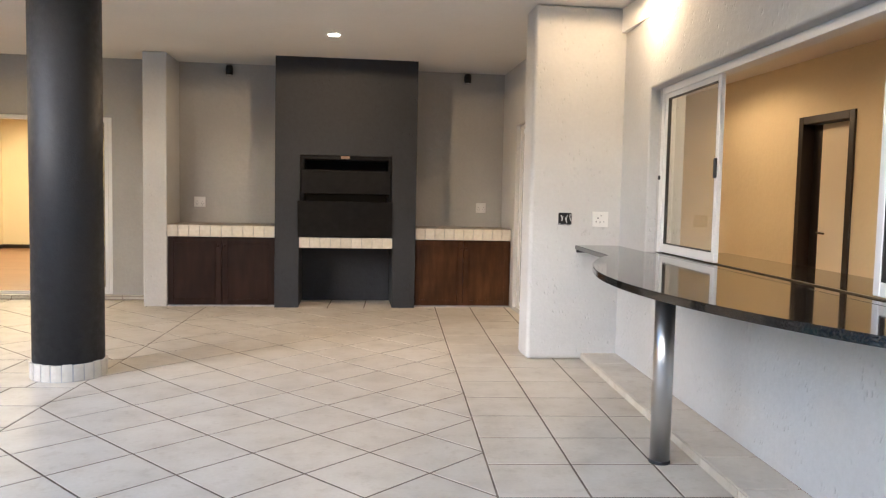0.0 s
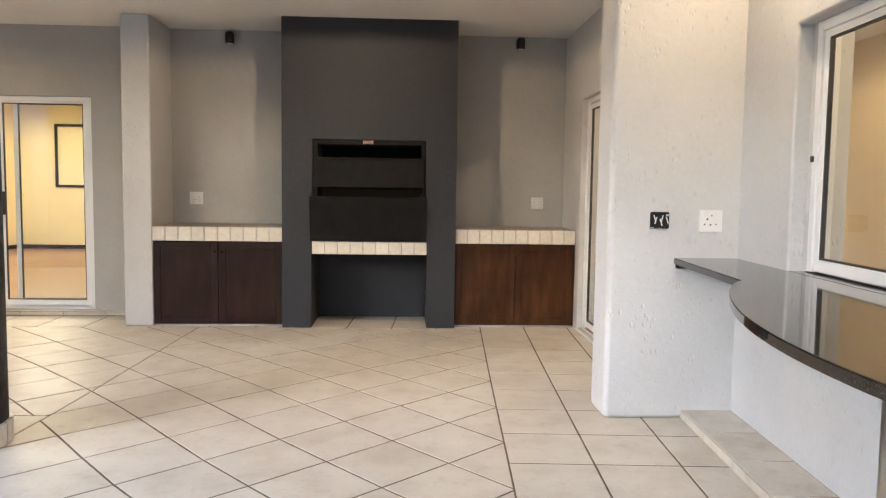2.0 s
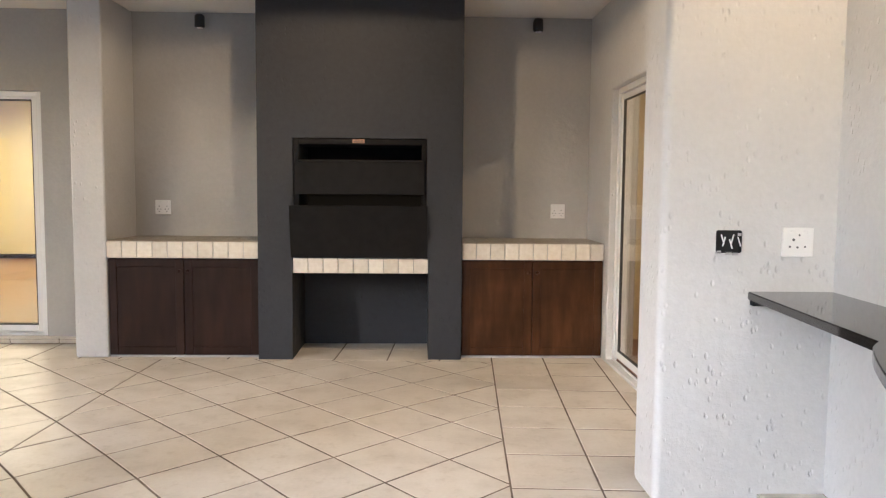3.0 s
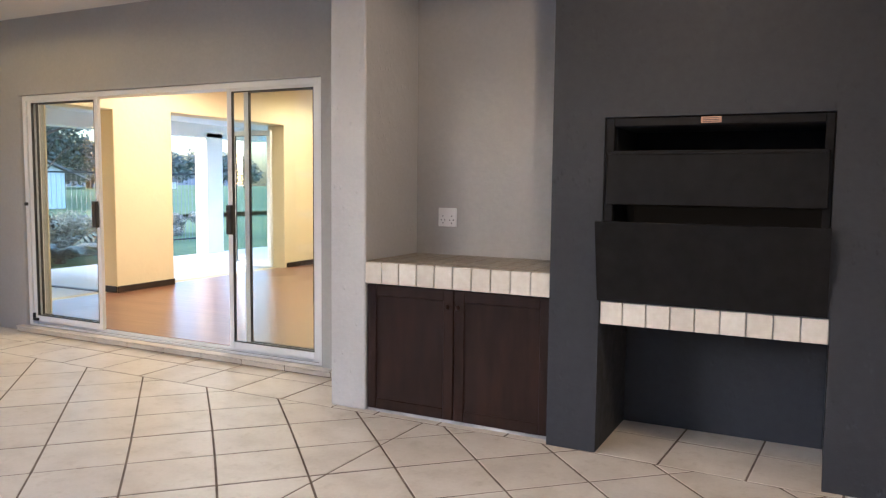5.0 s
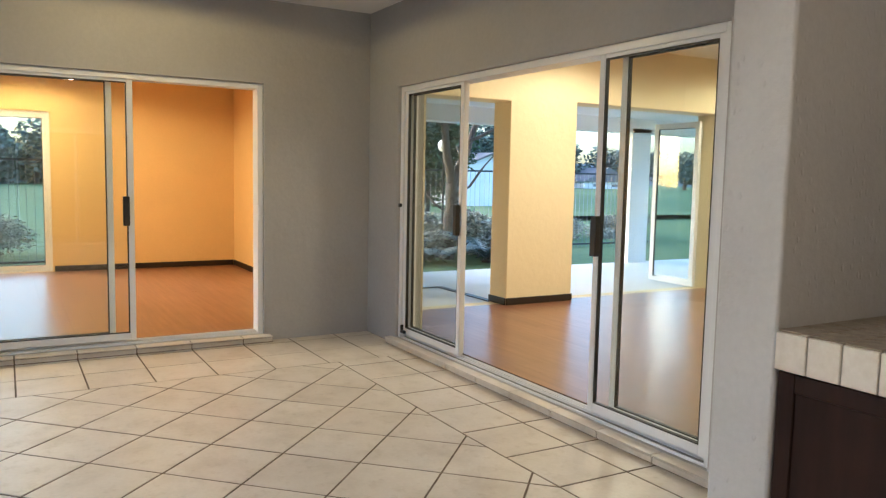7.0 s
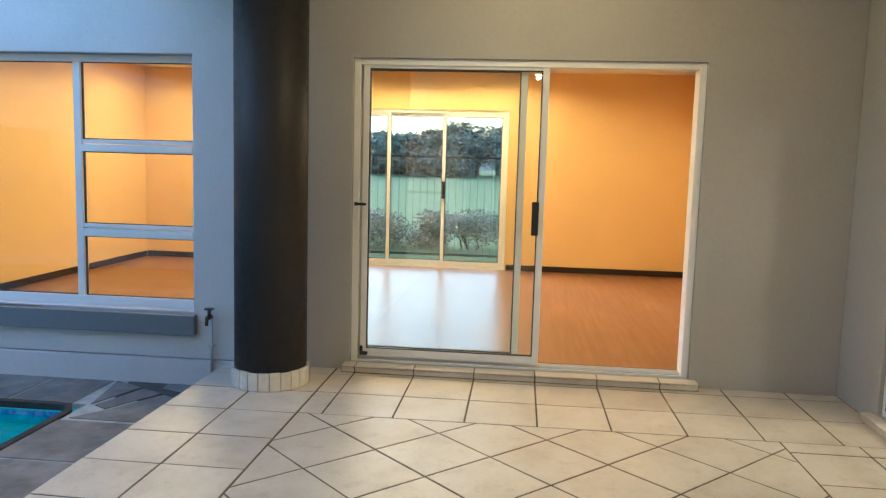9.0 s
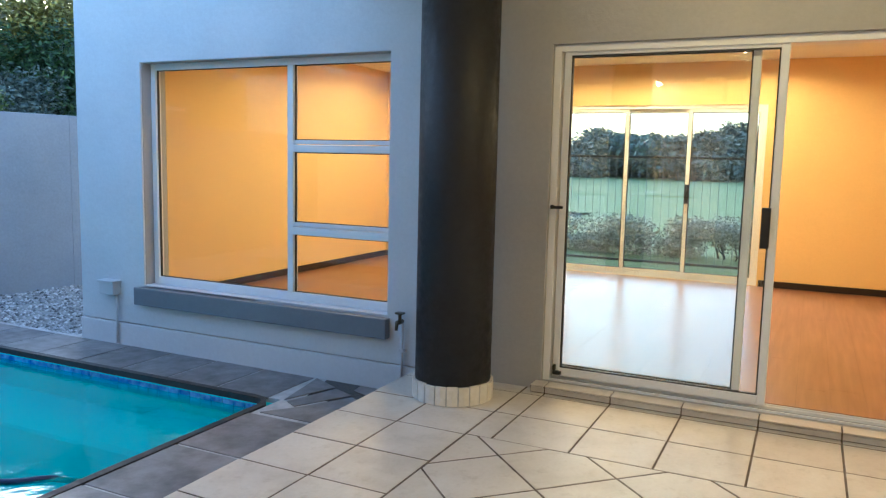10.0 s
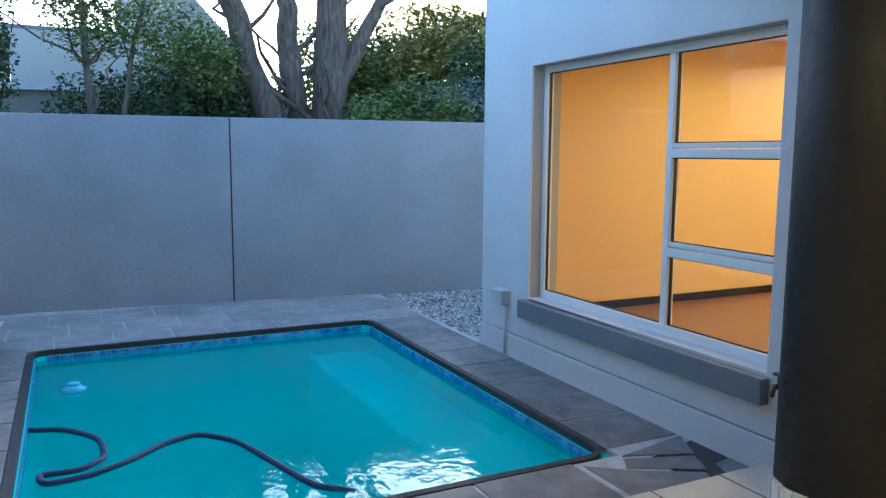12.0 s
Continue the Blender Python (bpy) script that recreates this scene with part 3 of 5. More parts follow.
# serving hatch over the bar
win = empty("window_2", EAST, "white aluminium sliding window standing open over the bar", "window", kind="structure")
door_frame(win, 0.69, 4.1, 0.947, 2.129, 0.075, 0.165, 0.05, sill=False)
part("track", box(0.74, 4.05, 0.097, 0.112, 0.9435, 0.949, 0.001), M["brass"], win, "thin dark sill track")
leaf_parts(win, 0.74, 1.68, 0.95, 2.08, 0.085, 0.045, rail_lo=0.06, rail_hi=0.035)
leaf_parts(win, 3.17, 4.05, 0.95, 2.08, 0.12, 0.045, rail_lo=0.06, rail_hi=0.035)
part("latch", box(0.70, 0.718, 0.06, 0.075, 1.47, 1.50, 0.004), M["black"], win)
part("latch", box(1.65, 1.675, 0.068, 0.085, 1.46, 1.58, 0.004), M["black"], win)
structure("hatch_reveal", box(0.652, 0.69, 0.075, 0.249, 0.944, 2.129), M["light_wall"], EAST, "pale plaster return beside the hatch", "wall")

# glazed side door behind the pier
side = pose(1.52, 0, 0, 0, 0, 90) @ Matrix.Diagonal((1, -1, 1, 1))
door = empty("door_3", side, "white aluminium glazed side door, closed", "door", kind="structure")
door_frame(door, 6.9, 8.93, 0.02, 2.16, 0.05, 0.16)
leaf_parts(door, 6.96, 7.95, 0.05, 2.11, 0.10)
leaf_parts(door, 7.88, 8.88, 0.05, 2.11, 0.065, handle=None)


# ---- braai chimney ----
chim = empty("braai_chimney", pose(0, 9.0, 0), "charcoal plastered built-in braai with black steel doors", "fireplace")
body = part("body", wall_bm(-1.25, 0.365, 0, CEIL, 0.71, [(-0.98, 0.10, -0.01, 0.69), (-0.978, 0.098, 0.69, 0.815), (-0.973, 0.081, 0.815, 1.76)]), M["charcoal"], chim)
soften(body, 0.02)
part("hearth_slab", box(-0.978, 0.098, 0.03, 0.70, 0.692, 0.813), M["mortar"], chim)
for k in range(9):
    x0 = -0.976 + k * 0.1193
    part("tile", box(x0 + 0.003, x0 + 0.1163, 0.008, 0.03, 0.694, 0.812, 0.003), M["white_tile"], chim)
part("firebox", box(-0.924, 0.039, 0.50, 0.70, 0.822, 1.712), M["soot_hollow_black"], chim)
# soot-black linings, put in to darken the slots between the doors
for q in ((-0.972, -0.924, 0.061, 0.70, 0.816, 1.759), (0.039, 0.080, 0.061, 0.70, 0.816, 1.759), (-0.924, 0.039, 0.061, 0.499, 1.712, 1.759), (-0.924, 0.039, 0.061, 0.499, 0.814, 0.822)):
    part("firebox_lining", box(*q), M["soot_hollow_black"], chim)
bm = bmesh.new()
for q in ((-0.970, -0.925, 0.818, 1.757), (0.040, 0.078, 0.818, 1.757), (-0.925, 0.040, 1.713, 1.757)):
    add_box(bm, q[0], q[1], 0.012, 0.06, q[2], q[3], 0.003)
part("steel_frame", bm, M["black_steel"], chim)
flap = part("upper_door", box(-0.955, 0.064, -0.012, 0.008, 1.318, 1.587, 0.004), M["black_steel"], chim)
part("fold", box(-0.95, 0.06, -0.02, -0.0125, 1.572, 1.59, 0.002), M["black_steel"], flap)
bm = prism([(0.0, 0.818), (-0.085, 1.232), (-0.073, 1.235), (0.012, 0.820)], -0.99, 0.085)
bmesh.ops.transform(bm, matrix=Matrix(((0, 0, 1, 0), (1, 0, 0, 0), (0, 1, 0, 0), (0, 0, 0, 1))), verts=bm.verts[:])
hood = part("lower_door", bm, M["black_steel"], chim, "tilted black steel ash door")
for x in (-0.985, 0.075):
    bm = prism([(0.0, 0.82), (-0.082, 1.23), (0.06, 1.23), (0.06, 0.82)], x, x + 0.008)
    bmesh.ops.transform(bm, matrix=Matrix(((0, 0, 1, 0), (1, 0, 0, 0), (0, 1, 0, 0), (0, 0, 0, 1))), verts=bm.verts[:])
    part("door_cheek", bm, M["black_steel"], hood)
part("name_plate", box(-0.505, -0.41, 0.006, 0.012, 1.722, 1.752, 0.001), M["copper"], chim, "small copper maker plate")
bm = bmesh.new()
for k in range(3):
    add_box(bm, -0.495, -0.42, 0.0045, 0.006, 1.727 + 0.008 * k, 1.730 + 0.008 * k)
part("plate_print", bm, M["dark_slot"], chim)
part("back", box(-0.978, 0.098, 0.64, 0.70, 0.0, 0.69), M["charcoal"], chim)


# ---- built-in cupboards ----
def cupboard(x0, x1, label, tone):
    cab = empty("cupboard", pose(x0, 9.06, 0), label, "cabinet", "cupboards beside the braai")
    w = x1 - x0
    body = box(0.002, w - 0.002, 0.03, 0.63, 0.0, 0.80)
    part("body", body, tone, cab)
    part("kick_strip", box(0.004, w - 0.004, 0.012, 0.0295, 0.0, 0.018), M["mortar"], cab)
    half = w / 2
    for k in range(2):
        a, b = k * half + 0.004, (k + 1) * half - 0.003
        d = part("door", box(a, b, 0.008, 0.0295, 0.022, 0.796, 0.003), tone, cab)
        s = 0.065
        part("door_frame", box(a, a + s, 0.0, 0.008, 0.022, 0.796, 0.003), tone, d)
        part("door_frame", box(b - s, b, 0.0, 0.008, 0.022, 0.796, 0.003), tone, d)
        part("door_frame", box(a + s, b - s, 0.0005, 0.008, 0.022, 0.022 + s, 0.003), tone, d)
        part("door_frame", box(a + s, b - s, 0.0005, 0.008, 0.796 - s, 0.796, 0.003), tone, d)
        kx = (b - 0.03) if k == 0 else (a + 0.03)
        bm = rod((kx, 0.0, 0.70), (kx, -0.014, 0.70), 0.006, 0.008, 10)
        bmesh.ops.create_uvsphere(bm, u_segments=12, v_segments=8, radius=0.015, matrix=pose(kx, -0.02, 0.70))
        part("knob", bm, tone, d, smooth=True)
    top = structure("countertop", box(x0 + 0.001, x1 - 0.001, 9.052, 9.699, 0.802, 0.930), M["mortar"], None, "tiled masonry countertop over the cupboards", "countertop")
    n = 10
    p = w / n
    for k in range(n):
        a = x0 + k * p
        part("tile", box(a + 0.003, a + p - 0.003, 9.038, 9.0515, 0.804, 0.934, 0.003), M["white_tile"], top)
        for j in range(5):
            part("tile", box(a + 0.002, a + p - 0.002, 9.054 + j * 0.129, 9.054 + (j + 1) * 0.129 - 0.004, 0.931, 0.940, 0.002), M["counter_tile"], top)
    return cab


# left cupboard takes the darker tone, right the redder one
cupboard(-2.447, -1.253, "dark brown wooden two-door cupboard under a tiled counter", M["wood"])
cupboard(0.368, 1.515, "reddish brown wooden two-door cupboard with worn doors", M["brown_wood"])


# ---- bar ----
def bar_depth(u):
    bulge = max(0.0, math.sin(math.pi * min(max(u - 1.09, 0), 3.0) / 3.0)) ** 0.8
    return 0.37 + 0.02 * min(u, 1.09) / 1.09 + 0.40 * bulge


bar = empty("bar_counter", EAST, "polished black granite bar counter with a bulging front edge", "counter")
outline = [(0.003, 0.0), (0.003, -bar_depth(0))] + [(1.02 * k / 4, -bar_depth(1.02 * k / 4)) for k in range(1, 5)]
outline += [(1.09 + 4.1 * k / 60, -bar_depth(1.09 + 4.1 * k / 60)) for k in range(61)]
outline += [(5.19, 0.0)]
part("slab", prism(outline, 0.908, 0.943, 0.004), M["granite"], bar)
part("inner_slab", box(0.655, 4.095, 0.002, 0.62, 0.908, 0.943, 0.003), M["granite"], bar)
post = part("post", lathe([(0.05, 0.012), (0.05, 0.908)], 40), M["steel"], bar, "brushed steel post", smooth=True)
post.matrix_basis = pose(2.45, -0.475, 0)
part("foot_ring", lathe([(0.054, 0.0), (0.054, 0.010), (0.0505, 0.016)], 40), M["black"], post)
part("bracket", box(2.10, 2.135, -0.43, -0.36, 0.80, 0.906, 0.004), M["black_steel"], bar, "black steel support bracket")
part("bracket", box(0.02, 0.06, -0.36, -0.01, 0.885, 0.907, 0.002), M["black_steel"], bar)

# raised tiled step below the bar
step = structure("bar_step", box(0.003, 6.0, -0.285, 0.0, 0.0, 0.040), M["mortar"], EAST, "raised tiled step along the bar wall", "step")
for k in range(14):
    a = 0.006 + k * 0.42
    part("tile", box(a, a + 0.412, -0.283, -0.003, 0.041, 0.052, 0.003), M["tile"], step)
    part("tile", box(a, a + 0.412, -0.295, -0.286, 0.004, 0.050, 0.002), M["tile"], step)


# ---- sockets and lamps ----
def socket(m, w, h, holes, label):
    s = empty("socket", m, label, "socket", "wall sockets")
    part("plate", box(-w / 2, w / 2, -0.012, 0.0, -h / 2, h / 2, 0.004, 2), M["white_plastic"], s)
    # dark discs stand in for the shaded pin holes
    for x, z, r in holes:
        part("pin_hole", rod((x, -0.0135, z), (x, -0.010, z), r, sides=8), M["dark_slot"], s)
    for x in (-w / 5, w / 5):
        part("rocker", box(x - 0.011, x + 0.011, -0.016, -0.011, h / 2 - 0.032, h / 2 - 0.014, 0.002), M["white_plastic"], s)
    return s


pins = [(dx + a, b, 0.004) for dx in (-0.032, 0.032) for a, b in ((0, 0.008), (-0.013, -0.018), (0.013, -0.018), (0, -0.038))]
socket(pose(-2.21, 9.698, 1.19), 0.135, 0.125, pins, "white double wall socket above the counter")
socket(pose(1.25, 9.698, 1.18), 0.125, 0.125, pins, "white double wall socket above the counter")
socket(pose(1.63, 6.155, 1.157), 0.135, 0.125, [(-0.02, 0.01, 0.006), (-0.035, -0.02, 0.005), (-0.002, -0.022, 0.005), (0.03, -0.02, 0.004), (0.005, 0.03, 0.004)], "white wall socket on the pier")
hole = empty("open_socket_box", pose(1.336, 6.155, 1.157), "open black socket box with loose wires", "socket box")
# flat black plate stands in for the dark hollow of the open box
part("black_hollow_plate", box(-0.054, 0.054, -0.004, -0.0005, -0.048, 0.048, 0.006), M["soot_hollow_black"], hole)
bm = bmesh.new()
for k in range(5):
    a = Vector((-0.035 + 0.018 * k, -0.006, 0.03 - 0.01 * (k % 3)))
    add_rod(bm, a, a + Vector((0.012 * (-1) ** k, -0.003, -0.04)), 0.003, sides=6)
part("wires", bm, M["white_plastic"], hole)
for x, z in ((-0.045, -0.045), (0.03, -0.052), (0.048, 0.03), (0.0, -0.05)):
    part("plaster_chip", box(x - 0.012, x + 0.012, -0.005, -0.001, z - 0.006, z + 0.006), M["mortar"], hole)


def wall_light(x, z, label):
    s = empty("wall_light", pose(x, 9.698, z), label, "lamp", "small black wall lights")
    part("back_plate", box(-0.03, 0.03, -0.02, 0.0, -0.035, 0.035, 0.004), M["black"], s)
    bm = lathe([(0.03, -0.06), (0.042, -0.055), (0.042, 0.035), (0.03, 0.05)], 24)
    bmesh.ops.translate(bm, vec=(0.01, -0.062, 0.0), verts=bm.verts[:])
    part("shade", bm, M["black"], s, smooth=True)
    bm = rod((0.01, -0.062, -0.066), (0.01, -0.062, -0.0605), 0.026, sides=16)
    part("lens", bm, M["white_plastic"], s)


wall_light(-1.865, 2.78, "small black wall light, unlit, under the ceiling")
wall_light(1.03, 2.79, "small black wall light, unlit, under the ceiling")


def downlight(x, y, z):
    d = empty("downlight", pose(x, y, z), "round white recessed ceiling downlight, switched on", "downlight", "recessed downlights")
    part("trim_ring", lathe([(0.058, -0.008), (0.066, -0.004), (0.066, 0.0), (0.058, 0.0)], 32), M["white_plastic"], d)
    part("bulb_face", rod((0, 0, -0.0125), (0, 0, -0.0085), 0.05, sides=24), M["bulb"], d)
    return d


for x, y, watts in PATIO_LIGHTS:
    downlight(x, y, CEIL)
# includes fittings for the four added lounge lamps
for x, y in LOUNGE_LIGHTS:
    downlight(x, y, 2.665)
# fittings drawn for the assumed sunroom lamps
for x, y in SUNROOM_LIGHTS:
    downlight(x, y, 2.94)
# fittings drawn for the assumed kitchen lamps
for x, y in KITCHEN_LIGHTS:
    downlight(x, y, 2.66)

# ---- lounge behind the west door and window ----
IN = 0.075


def boards(name, x0, x1, y0, y1, z, label):
    """Laminate laid lengthways along x; every board is a part of its floor."""
    base = structure(name, box(x0, x1, y0, y1, z - 0.0105, z - 0.004), M["skirting"], None, label, "floor")
    rnd = random.Random(7)
    y = y0
    while y < y1 - 0.01:
        x = x0 - rnd.random() * 1.2
        while x < x1:
            a, b = max(x, x0), min(x + 1.25, x1)
            if b - a > 0.02:
                part("board", box(a + 0.0003, b - 0.0003, y + 0.0003, min(y + 0.19, y1) - 0.0003, z - 0.004, z), M["floorboard"], base)
            x += 1.25
        y += 0.19
    return base


bm = box(-12.3, -7.2, 2.12, 9.9, -0.3, IN - 0.011)
add_box(bm, -7.7, -0.9, 9.72, 16.9, -0.3, IN - 0.011)
structure("slab_house", bm, M["concrete"], None, "concrete base of the house floor", "floor")
boards("floor_lounge", -12.05, -7.32, 2.31, 9.70, IN, "brown laminate lounge floor")
boards("floor_sunroom", -7.55, -1.0, 9.82, 16.7, IN, "orange-brown laminate sunroom floor")
structure("wall_lounge_west", wall_bm(2.11, 9.92, -0.2, 3.4, 0.22, [(4.89, 7.31, IN, 2.17)]), M["gold_wall"], pose(-12.05, 0, 0, 0, 0, 90), "ochre painted lounge wall with a garden door")
structure("wall_lounge_north", box(-12.05, -7.40, 9.70, 9.92, -0.2, 3.4), M["gold_wall"], None, "ochre painted lounge wall")
structure("wall_lounge_south", box(-12.05, -7.40, 2.31, 2.33, -0.2, 3.4), M["gold_wall"], None, "ochre painted lounge wall")
structure("lining_lounge_east", wall_bm(2.33, 9.70, IN, 2.665, 0.015, [(6.33, 8.68, 0.05, 2.175), (2.86, 5.19, 0.36, 2.18)]), M["gold_wall"], pose(-7.40, 0, 0, 0, 0, 90), "ochre painted inner face of the outer wall")
structure("ceiling_lounge", box(-12.05, -7.40, 2.33, 9.70, 2.665, 2.9), M["ceiling"], None, "white lounge ceiling", "ceiling")


def skirting(name, x0, x1, y0, y1, label="dark brown wooden skirting board"):
    return structure(name, box(x0, x1, y0, y1, IN, IN + 0.075, 0.003), M["skirting"], None, label, "baseboard")


skirting("baseboard_lounge_south", -12.03, -7.42, 2.33, 2.345)
skirting("baseboard_lounge_north", -12.03, -7.42, 9.685, 9.70)
skirting("baseboard_lounge_west", -12.05, -12.035, 7.33, 9.685)
skirting("baseboard_lounge_corner", -12.05, -12.035, 2.345, 4.87)
skirting("baseboard_lounge_east", -7.43, -7.416, 2.345, 6.30)
far_m = pose(-12.05, 0, 0, 0, 0, 90)
door = empty("door_4", far_m, "white aluminium garden door of four panels, closed", "sliding door", kind="structure")
door_frame(door, 4.89, 7.31, IN, 2.17, 0.03, 0.15)
leaf_parts(door, 4.93, 5.74, IN + 0.03, 2.13, 0.045)
leaf_parts(door, 5.69, 6.48, IN + 0.03, 2.13, 0.09)
leaf_parts(door, 6.44, 7.27, IN + 0.03, 2.13, 0.045, handle=6.47)

# ---- sunroom behind the north door ----
structure("wall_sunroom_west", wall_bm(9.92, 17.0, -0.2, 3.4, 0.32, [(9.95, 11.40, IN - 0.01, 2.235), (12.29, 14.54, IN - 0.01, 2.275)]), M["cream_wall"], pose(-7.45, 0, 0, 0, 0, 90),
          "cream plastered sunroom wall with wide openings to the veranda", soft=0.012)
structure("wall_sunroom_north", wall_bm(-7.6, -0.9, -0.2, 3.4, 0.2), M["cream_wall"], pose(0, 16.7, 0), "cream plastered sunroom wall")
structure("wall_sunroom_east", box(-1.0, -0.8, 9.90, 16.7, -0.2, 3.4), M["cream_wall"], None, "cream plastered sunroom wall")
structure("lining_sunroom_south", wall_bm(-7.45, -1.0, IN, 2.94, 0.015, [(-6.58, -3.22, 0.05, 2.17)]), M["cream_wall"], pose(0, 9.90, 0), "cream inner face of the patio wall")
structure("ceiling_sunroom", box(-7.45, -1.0, 9.90, 16.7, 2.94, 3.05), M["ceiling"], None, "white sunroom ceiling", "ceiling")
for nm, q in (("baseboard_pier_front", (-7.45, -7.435, 11.40, 12.29)), ("baseboard_pier_side", (-7.77, -7.45, 11.385, 11.40)), ("baseboard_pier_back", (-7.77, -7.45, 12.29, 12.305)),
              ("baseboard_sunroom_west", (-7.45, -7.435, 14.58, 16.685)), ("baseboard_sunroom_north", (-7.45, -1.0, 16.685, 16.70)), ("baseboard_sunroom_east", (-1.015, -1.0, 9.95, 16.685))):
    skirting(nm, *q)
frame_ob = empty("wall_frame", pose(-6.70, 16.69, 1.24), "thin black picture frame hung empty on the wall", "picture frame")
for q in ((0.0, 1.7, 0.0, 0.05), (0.0, 1.7, 1.14, 1.19), (0.0, 0.05, 0.05, 1.14), (1.65, 1.7, 0.05, 1.14)):
    part("frame_bar", box(q[0], q[1], -0.03, 0.0, q[2], q[3], 0.004), M["black"], frame_ob)
# folding door of the second opening
fold = empty("door_6", pose(-7.62, 14.50, IN, 0, 0, 180), "white folding glass door folded back against the jamb", "folding door", kind="structure")
leaf_parts(fold, 0.03, 0.82, 0.01, 2.12, 0.0, 0.07)
part("folded_stile", box(0.0, 0.62, 0.045, 0.075, 0.01, 0.10, 0.003), M["alu"], fold)
part("folded_stile", box(0.0, 0.07, 0.045, 0.085, 0.10, 2.12, 0.003), M["alu"], fold)
part("hinge", rod((0.02, 0.02, 0.2), (0.02, 0.02, 0.32), 0.012), M["steel"], fold)
part("hinge", rod((0.02, 0.02, 1.9), (0.02, 0.02, 2.02), 0.012), M["steel"], fold)
# veranda
structure("veranda_floor", box(-10.4, -7.46, 9.93, 17.5, -0.25, 0.055), M["white_outer"], None, "pale screeded veranda floor", "floor")
structure("veranda_ceiling", box(-10.6, -7.77, 9.93, 17.5, 2.45, 2.6), M["white_outer"], None, "white veranda ceiling", "ceiling")
structure("veranda_beam", box(-10.6, -10.25, 9.93, 17.5, 2.22, 2.45), M["white_outer"], None, "white veranda edge beam", "beam")
for y in (15.8, 19.0):
    structure("veranda_pillar", box(-10.55, -10.25, y, y + 0.42, -0.2, 2.3, 0.01), M["white_outer"], None, "white plastered veranda pillar", "pillar")
# black L-shaped edging of the raised veranda floor
bm = box(-9.02, -8.96, 9.95, 11.42, 0.050, 0.066)
add_box(bm, -9.02, -7.78, 11.42, 11.50, 0.050, 0.066)
structure("veranda_edging", bm, M["black"], None, "narrow black edging strip on the veranda floor", "drain")

# ---- kitchen behind the hatch ----
structure("wall_kitchen_east", wall_bm(1.9, 9.6, -0.1, 3.1, 0.15, [(6.17, 6.98, 0.0, 2.13)]), M["tan_wall"], pose(3.85, 0, 0, 0, 0, 90) @ Matrix.Diagonal((1, -1, 1, 1)), "tan painted kitchen wall with a door")
structure("wall_kitchen_south", box(1.5, 3.9, 1.7, 1.9, -0.1, 3.1), M["tan_wall"], None, "tan painted kitchen wall")
structure("wall_kitchen_north", box(1.76, 4.0, 9.6, 9.8, -0.1, 3.1), M["tan_wall"], None, "tan painted kitchen wall")
structure("ceiling_kitchen", box(1.76, 4.0, 1.7, 9.8, 2.66, 2.85), M["ceiling"], None, "white kitchen ceiling", "ceiling")
structure("floor_kitchen", box(1.6, 4.0, 1.7, 9.8, -0.08, 0.05), M["floorboard"], None, "brown kitchen floor", "floor")
structure("passage_back", box(4.55, 4.65, 5.5, 7.6, 0.0, 2.6), M["tan_wall"], None, "tan painted passage wall", "wall")
door = empty("door_7", pose(3.85, 6.17, 0.05), "cream panel door, ajar, in a black frame", "door", kind="structure")
for q in ((0.0, 0.07, 0.0, 2.08), (0.74, 0.81, 0.0, 2.08)):
    part("jamb", box(-0.02, 0.16, q[0], q[1], q[2], q[3], 0.003), M["skirting"], door)
part("head", box(-0.02, 0.16, 0.07, 0.74, 2.01, 2.08, 0.003), M["skirting"], door)
lf = part("leaf", box(0.09, 0.13, 0.075, 0.60, 0.01, 2.005, 0.003), M["white_door"], door)
bm = rod((0.09, 0.55, 1.0), (0.045, 0.55, 1.0), 0.01)
add_rod(bm, (0.045, 0.55, 1.0), (0.045, 0.44, 1.0), 0.009)
part("handle", bm, M["brass"], lf)
# dark brown panel painted in for the shaded gap beside the ajar leaf
part("dark_gap_panel", box(0.10, 0.12, 0.60, 0.74, 0.01, 2.005), M["skirting"], door)


# ---- pool court ----
PZ = -0.17
PX0, PX1, PY0, PY1 = -6.515, -3.545, 0.86, 4.635
WATER = -0.245


def rounded(x0, x1, y0, y1, r, n=6):
    pts = []
    for cx, cy, a0 in ((x1 - r, y1 - r, 0), (x0 + r, y1 - r, 90), (x0 + r, y0 + r, 180), (x1 - r, y0 + r, 270)):
        pts += [(cx + r * math.cos(radians(a0 + 90 * k / n)), cy + r * math.sin(radians(a0 + 90 * k / n))) for k in range(n + 1)]
    return pts


def ring_bm(outer, inner, z0, z1):
    bm = bmesh.new()
    n = len(inner)
    o0, o1, i0, i1 = ([bm.verts.new((x, y, z)) for x, y in p] for p, z in ((outer, z0), (outer, z1), (inner, z0), (inner, z1)))
    for k in range(n):
        j = (k + 1) % n
        for q in ((o1[k], o1[j], i1[j], i1[k]), (i0[k], i0[j], o0[j], o0[k]), (o0[k], o0[j], o1[j], o1[k]), (i1[k], i1[j], i0[j], i0[k])):
            bm.faces.new(q)
    bmesh.ops.recalc_face_normals(bm, faces=bm.faces[:])
    return bm


structure("ground", ring_bm([(120, 240), (-260, 240), (-260, -200), (120, -200)], [(PX1 + 0.1, PY1 + 0.1), (PX0 - 0.1, PY1 + 0.1), (PX0 - 0.1, PY0 - 0.1), (PX1 + 0.1, PY0 - 0.1)], -0.62, -0.60),
                   M["grass"], None, "green lawn and golf course", "ground")
pool = empty("swimming_pool", pose(0, 0, 0), "turquoise plastered swimming pool with dark coping, filled", "pool", kind="structure")
inner = rounded(PX0, PX1, PY0, PY1, 0.11)
